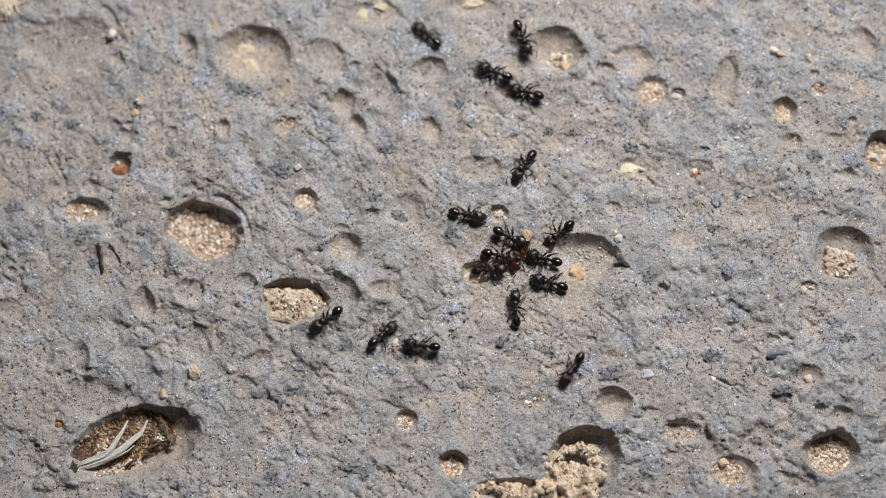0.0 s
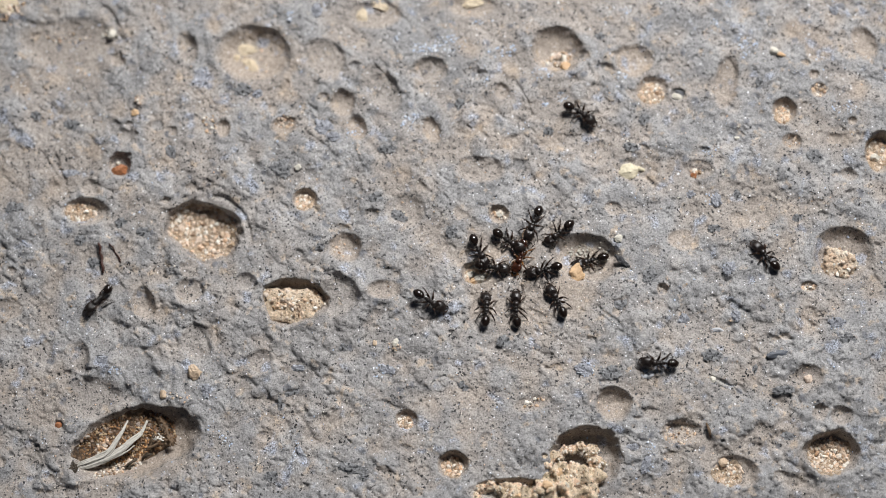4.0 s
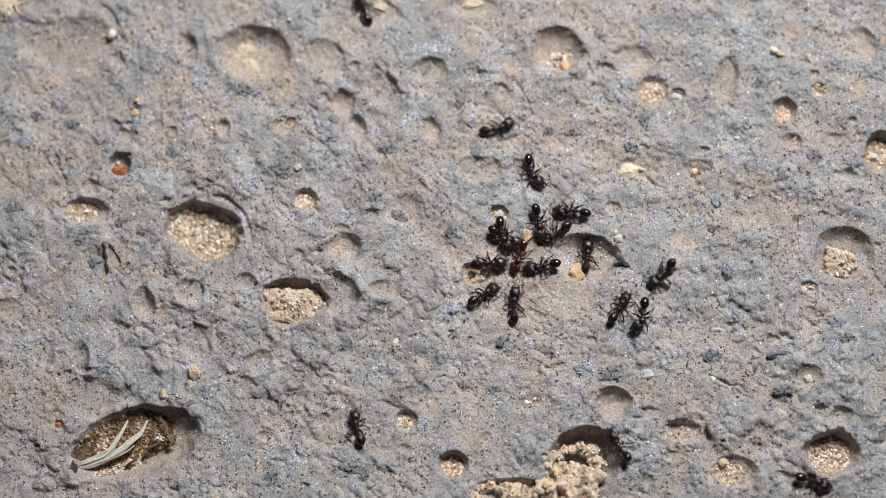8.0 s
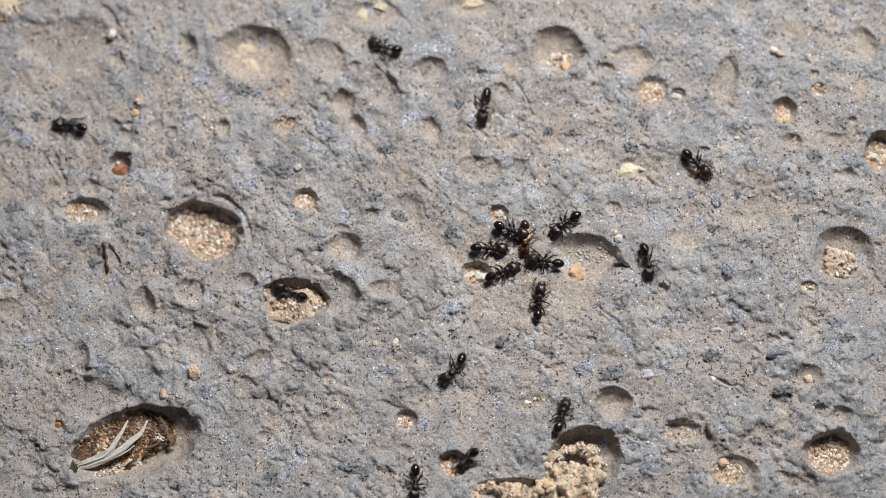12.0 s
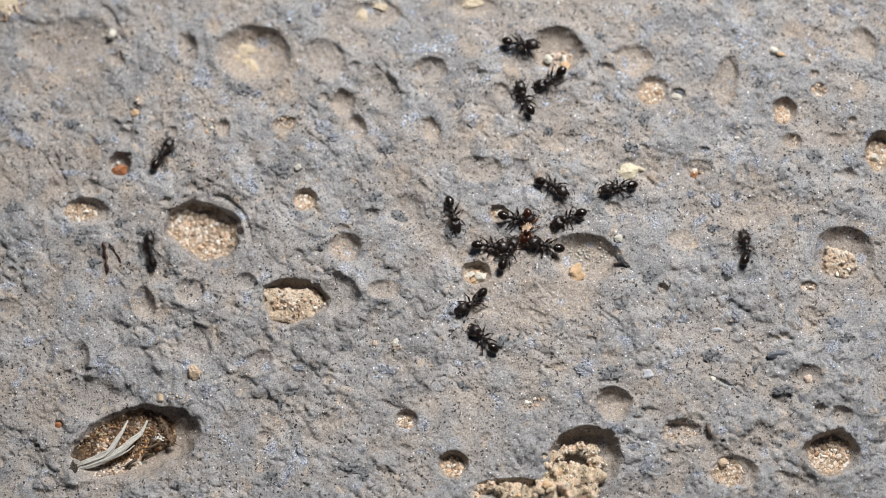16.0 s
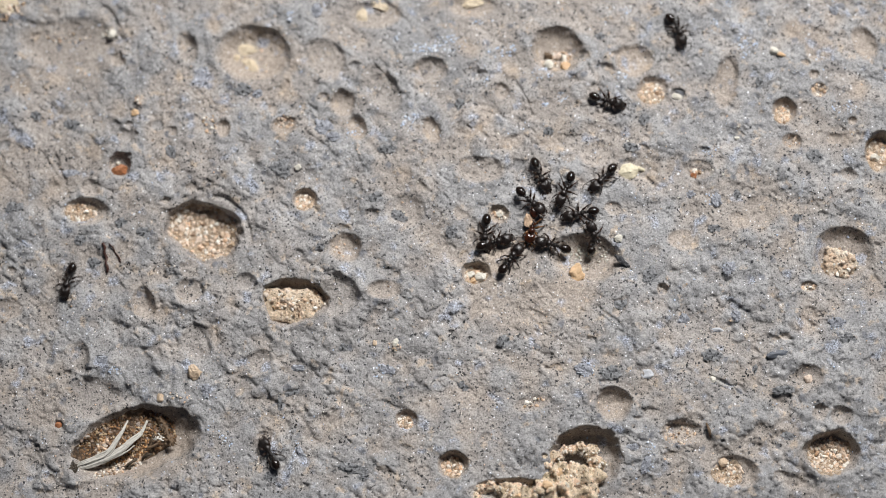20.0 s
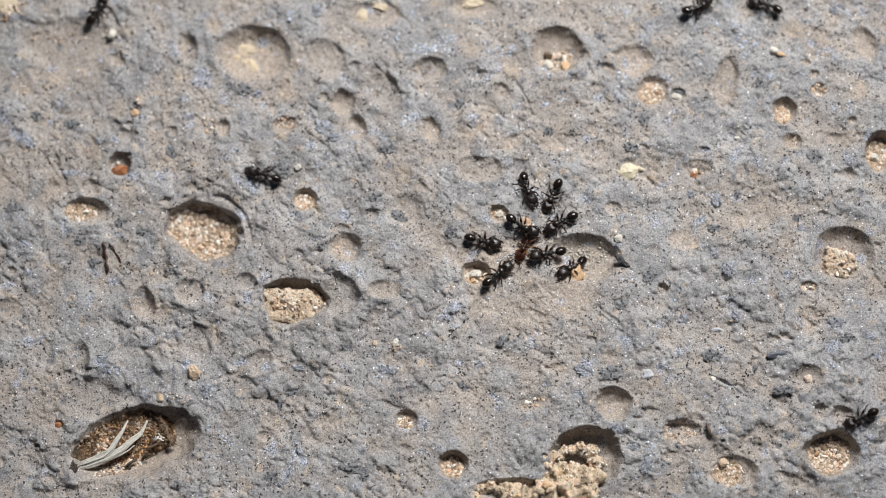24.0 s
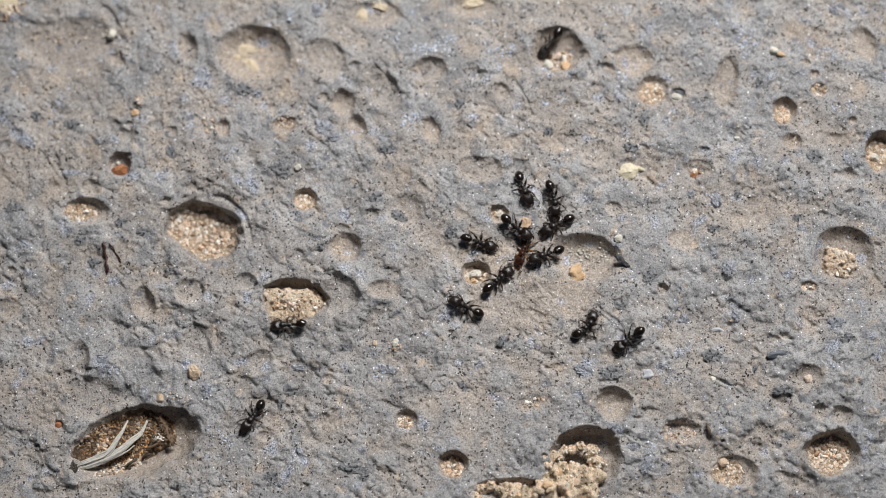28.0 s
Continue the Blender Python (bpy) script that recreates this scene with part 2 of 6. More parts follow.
GU, GV = run_out(-50.0, 1618.0, 1.7, 6.0e5), run_out(-50.0, 932.0, 1.7, 6.0e5)
UU, VV = np.meshgrid(GU, GV)
HH, DUST = np.zeros_like(UU), np.zeros_like(UU)


def vnoise(u, v, size, seed):
    """Smooth lattice noise from -1 to 1, features about `size` units."""
    c, s = math.cos(0.5 + 1.3 * seed), math.sin(0.5 + 1.3 * seed)
    a, b = (u * c - v * s) / size + 17.31 * seed, (u * s + v * c) / size - 9.77 * seed
    i, j = np.floor(a), np.floor(b)
    fa, fb = a - i, b - j
    fa, fb = fa * fa * fa * (fa * (fa * 6 - 15) + 10), fb * fb * fb * (fb * (fb * 6 - 15) + 10)

    def corner(x, y):
        n = (x.astype(np.int64) * 374761393 + y.astype(np.int64) * 668265263 + seed * 1442695041) & 0x7FFFFFFF
        n = ((n ^ (n >> 13)) * 1274126177) & 0x7FFFFFFF
        n = ((n ^ (n >> 15)) * 1103515245) & 0x7FFFFFFF
        return ((n ^ (n >> 16)) & 0xFFFF) / 32767.5 - 1.0

    top = corner(i, j) * (1 - fa) + corner(i + 1, j) * fa
    low = corner(i, j + 1) * (1 - fa) + corner(i + 1, j + 1) * fa
    return top * (1 - fb) + low * fb


def domes(u, v, size, seed, least=0.30, most=0.75):
    """Rounded humps scattered one to a cell, each of its own width; 0 to 1."""
    u, v = u + 0.28 * size * vnoise(u, v, 0.5 * size, seed + 40), v + 0.28 * size * vnoise(u, v, 0.5 * size, seed + 41)
    i, j = np.floor(u / size), np.floor(v / size)
    out = np.zeros_like(u)
    for a in (-1, 0, 1):
        for b in (-1, 0, 1):
            n = ((i + a).astype(np.int64) * 73856093 ^ (j + b).astype(np.int64) * 19349663 ^ seed * 83492791) & 0x7FFFFFFF
            n = ((n ^ (n >> 13)) * 1274126177) & 0x7FFFFFFF
            n = ((n ^ (n >> 15)) * 1103515245) & 0x7FFFFFFF
            q = [((n >> k) & 255) / 255.0 for k in (4, 11, 18)]
            r = least + (most - least) * q[2] ** 1.5
            d = np.hypot(u / size - i - a - q[0], v / size - j - b - q[1]) / r
            out = np.maximum(out, r / most * np.clip(1 - d * d, 0, 1))
    return out


def soft(k):
    k = np.clip(k, 0, 1)
    return k * k * (3 - 2 * k)


near = soft(1 - (np.hypot((UU - MIDU) / 900, (VV - MIDV) / 600) - 1.0) / 2.0)
lump = vnoise(UU, VV, 78, 3)
mid = vnoise(UU, VV, 36, 4)
crumb = vnoise(UU, VV, 19, 5) + 0.4 * vnoise(UU, VV, 9, 15)
rough = np.clip(0.8 + 0.6 * vnoise(UU, VV, 130, 18) + 0.2 * (VV - MIDV) / MIDV, 0.3, 1.4)
holes = np.clip(vnoise(UU, VV, 7.5, 16) - 0.50, 0, 1) * np.clip(0.7 + vnoise(UU, VV, 70, 17), 0, 1)
hump = domes(UU, VV, 52, 2) * np.clip(0.55 + vnoise(UU, VV, 120, 19), 0, 1)
nub = domes(UU, VV, 17, 5, 0.2, 0.7) * np.clip(0.45 + vnoise(UU, VV, 60, 22), 0, 1)
boss = domes(UU, VV, 31, 8, 0.25, 0.75) * np.clip(0.7 + vnoise(UU, VV, 90, 23), 0, 1)
swell = 0.75 + 0.5 * np.clip((VV - 150) / 600, 0, 1)
bead = domes(UU, VV, 9.5, 11, 0.2, 0.75) * np.clip(0.6 + vnoise(UU, VV, 45, 24), 0, 1)
HH += near * (6.0 * vnoise(UU, VV, 240, 1) + 5.0 * lump + 2.0 * mid + swell * (8.0 * hump + 6.5 * boss) + 3.4 * nub + 1.7 * bead
              + rough * (0.6 * crumb + 0.4 * vnoise(UU, VV, 9.5, 6) + 0.4 * vnoise(UU, VV, 5.2, 7)) - 7.0 * holes)
low = 0.34 - 0.40 * lump - 0.40 * mid - 0.6 * hump - 0.35 * boss - 0.25 * nub
DUST += np.clip(low - 0.16 * np.clip((VV - MIDV) / MIDV, -0.6, 1) + 0.35 * vnoise(UU, VV, 150, 8) + 0.22 * vnoise(UU, VV, 30, 9), 0, 0.6)
DUST += np.clip(vnoise(UU, VV, 42, 21) - 0.25, 0, 0.6) * np.clip(0.75 - 0.5 * (VV - 200) / 400, 0.15, 1)
# broad drifts of dust, and places swept cleaner
for du, dv, dr, more in ((450, 440, 190, 0.16), (930, 470, 170, 0.12), (700, 680, 200, 0.13), (820, 110, 260, -0.12), (1330, 150, 260, -0.10), (60, 150, 170, -0.12)):
    DUST += more * np.exp(-((UU - du) ** 2 + (VV - dv) ** 2) / dr ** 2) * (1 + 0.6 * vnoise(UU, VV, 55, int(du)))
np.clip(DUST, 0, 1, out=DUST)


def window(u, v, r):
    a, b = np.searchsorted(GU, (u - r, u + r))
    c, d = np.searchsorted(GV, (v - r, v + r))
    return (slice(c, d), slice(a, b))


def oval(w, u, v, ru, rv, turn, wob, seed):
    du, dv = UU[w] - u, VV[w] - v
    c, s = math.cos(radians(turn)), math.sin(radians(turn))
    a, b = du * c + dv * s, -du * s + dv * c
    d = np.hypot(a / ru, b / rv)
    r = max(ru, rv)
    return d * (1 + wob * vnoise(UU[w], VV[w], r * 0.75, seed) + 0.5 * wob * vnoise(UU[w], VV[w], r * 0.28, seed + 1)
                + 0.25 * wob * vnoise(UU[w], VV[w], max(5.0, r * 0.12), seed + 2))


def pit(u, v, ru, rv, depth, turn=0, floor=0.62, dust=0.7, wob=0.08, rim=0.0, cuts=()):
    """A bowl with a crisp rim, a floor flattened over so much of its width, and tan dust in it.

    cuts: straight sides, each the direction it faces and how far out it lies.
    """
    r = max(ru, rv) * 1.7
    w = window(u, v, r)
    d = oval(w, u, v, ru, rv, turn, wob, int(u * 7 + v) % 97)
    for n, (facing, out) in enumerate(cuts):
        side = (UU[w] - u) * math.cos(radians(facing)) + (VV[w] - v) * math.sin(radians(facing))
        d = np.maximum(d, side / out * (1 + 0.8 * wob * vnoise(UU[w], VV[w], out * 0.4, 31 + n)))
    q = np.clip(1 - d * d, 0, 1) / (1 - floor * floor)
    k = q / (1 + q ** 4) ** 0.25
    k = k / k.max()
    HH[w] = HH[w] * (1 - 0.55 * k) - depth * k + rim * np.exp(-((d - 1.12) / 0.14) ** 2)
    DUST[w] = np.maximum(DUST[w] * (1 - k), dust * soft((1.15 - d) / 0.4))


def knob(u, v, ru, rv, height, turn=0, dust=0.0):
    w = window(u, v, max(ru, rv) * 2.4)
    d = oval(w, u, v, ru, rv, turn, 0.15, int(u * 3 + v) % 89)
    k = np.exp(-d ** 2 * 1.6)
    HH[w] += height * k
    DUST[w] = np.clip(DUST[w] + (dust - DUST[w]) * k * (dust > 0), 0, 1)


def groove(u0, v0, u1, v1, width, depth):
    """A crack or step between two points, cut into the slab."""
    w = window((u0 + u1) / 2, (v0 + v1) / 2, math.hypot(u1 - u0, v1 - v0) / 2 + 4 * width)
    a, b = UU[w] - u0, VV[w] - v0
    du, dv = u1 - u0, v1 - v0
    t = np.clip((a * du + b * dv) / (du * du + dv * dv), 0, 1)
    bow = 0.35 * width * (1 + width / 3) * vnoise(UU[w], VV[w], 22, 33)
    d = np.hypot(a - t * du + bow, b - t * dv - bow) + 2.0 * vnoise(UU[w], VV[w], 14, 31)
    side = (a * dv - b * du) / math.hypot(du, dv) / width          # one lip falls steeply, the other gently
    side = side if du > 0 else -side
    d = d * np.where(side > 0, 1.25, 0.55)
    HH[w] -= 0.5 * depth * np.exp(-(d / width) ** 2) * (0.5 + 0.5 * np.sin(np.pi * (0.12 + 0.76 * t)))


# small dimples and humps everywhere
rng = random.Random(12)
for _ in range(120):
    r = rng.uniform(7, 18)
    pit(rng.uniform(-40, 1610), rng.uniform(-40, 922), r, r * rng.uniform(0.6, 1.0), r * rng.uniform(0.10, 0.26), rng.uniform(-40, 40), 0.15,
        rng.uniform(0.1, 0.7), 0.25)
for _ in range(110):
    r = rng.uniform(10, 26)
    knob(rng.uniform(-40, 1610), rng.uniform(-40, 922), r, r * rng.uniform(0.6, 1.0), r * rng.uniform(0.12, 0.24), rng.uniform(-40, 40))
for _ in range(50):
    r = rng.uniform(5, 13)
    pit(rng.uniform(-40, 1610), rng.uniform(-40, 922), r, r * rng.uniform(0.6, 0.9), r * rng.uniform(0.18, 0.34), rng.uniform(-30, 30), 0.3,
        rng.uniform(0.0, 0.6), 0.25)
# upper left
pit(126, 86, 92, 56, 14, floor=0.2, dust=0.65, wob=0.12)
groove(186, 12, 206, 38, 6, 13)
groove(206, 38, 211, 58, 5, 11)
knob(18, 18, 34, 24, 9, dust=0.85)
knob(186, 112, 22, 18, 7, dust=0.5)
pit(448, 97, 68, 54, 29, floor=0.3, dust=0.95, wob=0.07, rim=2)
groove(412, 47, 456, 50, 4, 4)
groove(456, 50, 498, 62, 4, 4)
pit(331, 84, 20, 30, 9, -20, floor=0.25, dust=0.6)
pit(209, 107, 15, 13, 7, floor=0.3, dust=0.7)
knob(250, 178, 12, 14, 5, dust=0.9)
pit(212, 292, 21, 24, 15, dust=0.5)
groove(86, 284, 116, 330, 8, 12)
pit(152, 374, 42, 25, 16, floor=0.45)
pit(376, 402, 84, 64, 5, floor=0.3, dust=0.35, wob=0.2)
pit(355, 411, 72, 57, 38, floor=0.82, dust=0.8, wob=0.10, cuts=((127, 47),))
groove(322, 347, 362, 349, 4, 6)
groove(376, 346, 404, 352, 2.6, 10)
groove(404, 352, 426, 372, 2.6, 12)
groove(426, 372, 442, 400, 2.4, 12)
groove(442, 400, 446, 430, 2.2, 9)
pit(540, 354, 23, 22, 18, dust=0.9)
pit(610, 438, 30, 28, 18, floor=0.3, dust=0.8)
pit(504, 222, 24, 17, 10, floor=0.3, dust=0.9)
groove(508, 209, 538, 211, 4, 6)
groove(470, 180, 520, 190, 4, 4)
pit(607, 182, 24, 26, 12, floor=0.25, dust=0.8)
pit(632, 226, 17, 24, 12, -15, floor=0.3, dust=0.9)
groove(668, 116, 690, 140, 7, 11)
groove(690, 140, 716, 182, 6, 9)
pit(576, 106, 44, 36, 12, 35, floor=0.25, dust=0.6)
groove(596, 80, 617, 103, 4, 7)
pit(538, 142, 30, 26, 7, 40, floor=0.2, dust=0.35)
pit(396, 228, 13, 17, 7, floor=0.3, dust=0.8)
groove(694, 84, 703, 102, 4, 6)
groove(548, 236, 572, 256, 5, 6)
groove(655, 252, 668, 268, 5, 6)
pit(760, 124, 34, 24, 8, floor=0.3, dust=0.6)
pit(764, 232, 17, 24, 10, -25, floor=0.3, dust=0.85)
pit(674, 158, 30, 50, 9, -32, floor=0.2, dust=0.45)
pit(664, 26, 52, 24, 9, floor=0.3, dust=0.7)
groove(668, 2, 690, 8, 7, 10)
pit(836, 12, 44, 20, 8, floor=0.3, dust=0.85)
knob(700, 235, 26, 20, 8)
# upper right
pit(986, 91, 50, 43, 25, floor=0.25, dust=0.85, rim=2)
groove(1030, 112, 1042, 128, 5, 8)
pit(1122, 108, 36, 30, 13, floor=0.25, dust=0.9)
pit(1154, 162, 31, 29, 15, floor=0.35, dust=0.9)
pit(1200, 167, 14, 12, 10, floor=0.7, dust=0.3)
pit(1388, 197, 23, 25, 16, floor=0.45, dust=0.9)
pit(1286, 144, 23, 48, 11, 8, floor=0.2, dust=0.8)
groove(1292, 108, 1306, 128, 5, 8)
pit(1530, 76, 22, 32, 11, -25, floor=0.3, dust=0.8)
pit(1556, 268, 26, 38, 26, dust=0.9)
pit(1056, 272, 32, 26, 7, floor=0.3, dust=0.6)
pit(1448, 160, 16, 14, 5, floor=0.2, dust=0.9)
pit(1232, 306, 16, 13, 6, dust=0.8)
groove(1132, 312, 1156, 330, 6, 10)
groove(908, 140, 924, 160, 2.2, 8)
groove(924, 160, 936, 180, 2.2, 8)
groove(936, 180, 941, 202, 2.2, 7)
pit(888, 162, 14, 16, 8, floor=0.25, dust=0.7)
pit(1118, 300, 34, 20, 8, floor=0.3, dust=0.6)
groove(975, 244, 1050, 236, 5, 4)
pit(1450, 82, 28, 28, 5, floor=0.2, dust=0.8)
pit(1440, 132, 10, 9, 5, floor=0.3, dust=0.7)
pit(1402, 251, 18, 15, 9, floor=0.3, dust=0.8)
pit(1476, 246, 16, 11, 5, floor=0.3, dust=0.8)
pit(1236, 300, 30, 19, 7, floor=0.3, dust=0.6)
pit(1508, 214, 9, 8, 4, floor=0.3, dust=0.8)
groove(1512, 226, 1522, 246, 3, 6)
pit(1494, 452, 55, 52, 27, floor=0.5, dust=0.7, wob=0.05, rim=1)
groove(1542, 478, 1554, 498, 4, 10)
pit(1225, 372, 14, 14, 5, floor=0.3, dust=0.6)
pit(1302, 385, 16, 12, 5, floor=0.3, dust=0.7)
groove(1455, 372, 1478, 384, 4, 5)
groove(1478, 384, 1504, 374, 4, 5)
groove(1176, 376, 1196, 396, 6, 6)
groove(1262, 514, 1290, 526, 10, 7)
groove(1290, 526, 1318, 546, 10, 8)
groove(1422, 560, 1446, 578, 5, 6)
groove(1250, 402, 1262, 412, 4, 6)
pit(1346, 372, 40, 30, 6, floor=0.2, dust=0.7)
pit(1312, 390, 20, 16, 5, floor=0.2, dust=0.8)
pit(1210, 424, 30, 20, 5, floor=0.2, dust=0.8)
# the middle
pit(850, 300, 46, 24, 7, floor=0.4, dust=0.6)
pit(883, 380, 20, 17, 10, dust=0.85)
pit(712, 372, 36, 28, 7, floor=0.3, dust=0.45)
pit(1036, 458, 64, 46, 25, 18, floor=0.45, dust=0.8, wob=0.12)
groove(1082, 448, 1110, 470, 6, 12)
pit(842, 484, 27, 22, 22, floor=0.55, dust=0.9)
knob(640, 275, 30, 22, 6)
knob(1195, 270, 40, 30, 7)
pit(1172, 512, 11, 11, 7)
groove(1052, 546, 1092, 578, 6, 8)
groove(990, 560, 960, 590, 5, 4)
groove(924, 546, 946, 550, 4, 7)
groove(668, 470, 702, 484, 5, 5)
groove(724, 444, 748, 464, 6, 6)
pit(680, 512, 34, 18, 5, floor=0.2, dust=0.7)
pit(724, 372, 30, 34, 8, floor=0.25, dust=0.6)
groove(545, 482, 602, 488, 4, 6)
groove(602, 488, 632, 526, 4, 3)
# lower left
pit(16, 546, 26, 20, 9, floor=0.25, dust=0.7)
pit(160, 334, 20, 17, 6, floor=0.25, dust=0.6)
pit(20, 480, 10, 8, 5, floor=0.3, dust=0.5)
pit(164, 704, 62, 46, 9, -8, floor=0.2, dust=0.45, wob=0.25)
groove(108, 662, 150, 660, 5, 6)
groove(212, 668, 240, 704, 6, 8)
groove(308, 640, 342, 650, 4, 6)
groove(30, 700, 60, 720, 8, 5)
groove(96, 700, 112, 760, 8, 6)
groove(20, 770, 70, 800, 10, 6)
groove(290, 862, 350, 872, 8, 6)
pit(336, 516, 28, 26, 9, floor=0.3, dust=0.6)
pit(436, 500, 22, 18, 7, floor=0.3, dust=0.4)
pit(254, 538, 21, 31, 18, -18, floor=0.2, dust=0.7)
pit(592, 522, 42, 44, 12, 30, floor=0.3, dust=0.4)
pit(518, 534, 58, 42, 32, floor=0.75, dust=0.8, wob=0.12)
groove(520, 580, 600, 592, 8, 3)
pit(72, 626, 26, 28, 8, floor=0.3, dust=0.4)
pit(140, 632, 20, 30, 8, floor=0.3, dust=0.45)
pit(346, 606, 30, 34, 9, -20, floor=0.3, dust=0.4)
groove(358, 592, 372, 624, 5, 8)
pit(460, 640, 26, 22, 11, floor=0.3, dust=0.5)
groove(488, 712, 508, 694, 5, 6)
groove(508, 694, 534, 692, 4, 5)
knob(200, 640, 40, 18, 7)
pit(234, 788, 118, 63, 40, -13, floor=0.66, dust=1.0, wob=0.10, rim=3)
pit(104, 752, 9, 8, 5)
pit(468, 772, 16, 9, 7)
groove(664, 855, 696, 872, 5, 7)
groove(945, 618, 978, 630, 5, 6)
groove(800, 672, 830, 688, 5, 6)
groove(968, 732, 1002, 726, 5, 6)
pit(1430, 668, 27, 24, 8, floor=0.3, dust=0.55)
groove(1180, 738, 1196, 730, 4, 7)
# lower right
groove(676, 712, 712, 728, 6, 9)
pit(720, 744, 21, 19, 16, dust=0.85)
pit(802, 822, 28, 25, 25, dust=0.9)
pit(940, 714, 36, 16, 4, -12, floor=0.2, dust=0.6)
pit(1034, 808, 70, 57, 40, floor=0.6, dust=0.7, wob=0.12)
pit(910, 870, 90, 26, 12, 0, floor=0.5, dust=0.6)
pit(1085, 714, 34, 32, 23, floor=0.3, dust=0.85)
groove(1120, 782, 1140, 790, 8, 9)
pit(1205, 764, 36, 24, 11, floor=0.4, dust=0.75)
groove(1178, 748, 1235, 755, 6, 9)
groove(1244, 745, 1256, 770, 5, 9)
pit(1300, 836, 42, 30, 13, floor=0.5, dust=0.7)
groove(1246, 662, 1280, 672, 6, 9)
groove(1280, 672, 1316, 698, 5, 11)
pit(1472, 802, 50, 42, 32, floor=0.68, dust=0.85, rim=2)
pit(1490, 736, 20, 18, 9, floor=0.4, dust=0.5)
groove(1355, 630, 1400, 624, 4, 5)
groove(560, 800, 640, 830, 8, 6)
pit(1432, 508, 16, 10, 6, dust=0.7)


TOP = HH.copy()          # what the ants walk on: the slab with its sand and crumbs


def cover(u, v, ru, rv, height, turn=0):
    w = window(u, v, 1.5 * max(ru, rv))
    TOP[w] += height * soft((1.15 - oval(w, u, v, ru, rv, turn, 0.0, 3)) / 0.5)


def ground(u, v, HH=HH):
    """Height of the slab, or of another sheet, at a plan place (bilinear)."""
    i = int(np.clip(np.searchsorted(GU, u) - 1, 0, len(GU) - 2))
    j = int(np.clip(np.searchsorted(GV, v) - 1, 0, len(GV) - 2))
    a, b = (u - GU[i]) / (GU[i + 1] - GU[i]), (v - GV[j]) / (GV[j + 1] - GV[j])
    return float((HH[j, i] * (1 - a) + HH[j, i + 1] * a) * (1 - b) + (HH[j + 1, i] * (1 - a) + HH[j + 1, i + 1] * a) * b)


def spot(u, v, lift=0.0):
    return place(u, v, ground(u, v) + lift)


def build_slab():
    rows, cols = UU.shape
    co = np.empty((rows * cols, 3), np.float32)
    up = rise(UU, VV)
    k = S * (1 - up * S / STAND)
    co[:, 0], co[:, 1], co[:, 2] = ((UU - MIDU) * k).ravel(), ((MIDV - VV) * k).ravel(), ((HH + up) * S).ravel()
    i = np.arange(rows * cols).reshape(rows, cols)
    quads = np.stack([i[:-1, :-1], i[1:, :-1], i[1:, 1:], i[:-1, 1:]], -1).reshape(-1, 4).astype(np.int32)
    me = bpy.data.meshes.new("ground")
    me.vertices.add(len(co))
    me.vertices.foreach_set("co", co.ravel())
    me.loops.add(quads.size)
    me.loops.foreach_set("vertex_index", quads.ravel())
    me.polygons.add(len(quads))
    me.polygons.foreach_set("loop_start", np.arange(0, quads.size, 4, dtype=np.int32))
    me.update(calc_edges=True)
    me.polygons.foreach_set("use_smooth", np.ones(len(quads), bool))
    at = me.attributes.new("dust", "FLOAT", "POINT")
    at.data.foreach_set("value", np.clip(DUST, 0, 1).astype(np.float32).ravel())
    me.materials.append(SLAB)
    return tagged(new("ground", me), "pitted grey mortar slab dusted with tan sand", "ground", kind="structure")


build_slab()


# ---- building blocks ----
def part(name, bm, mat, parent=None, label=""):
    me = bpy.data.meshes.new(name)
    for f in bm.faces:
        f.smooth = True
    bm.to_mesh(me)
    bm.free()
    me.materials.append(mat)
    ob = new(name, me)
    ob.parent = parent
    if label:
        ob["label"] = label
    return ob


def ball(bm, c, r, seg=14, rings=9, m=None):
    g = bmesh.ops.create_uvsphere(bm, u_segments=seg, v_segments=rings, radius=1.0)
    mat = (m or Matrix()) @ Matrix.Translation(c) @ Matrix.Diagonal((*r, 1))
    bmesh.ops.transform(bm, matrix=mat, verts=g["verts"])
    return g["verts"]


def tube(bm, pts, radii, sides=6):
    """A tapered limb through points."""
    pts = [Vector(p) for p in pts]
    rings = []
    for k, p in enumerate(pts):
        d = (pts[min(k + 1, len(pts) - 1)] - pts[max(k - 1, 0)]).normalized()
        side = d.cross(Vector((0.13, 0.21, 1))).normalized()
        up = side.cross(d)
        rings.append([bm.verts.new(p + radii[k] * (math.cos(a) * side + math.sin(a) * up))
                      for a in (2 * math.pi * q / sides for q in range(sides))])
    for a, b in zip(rings, rings[1:]):
        for q in range(sides):
            bm.faces.new((a[q], a[(q + 1) % sides], b[(q + 1) % sides], b[q]))
    bm.faces.new(rings[0][::-1])
    bm.faces.new(rings[-1])


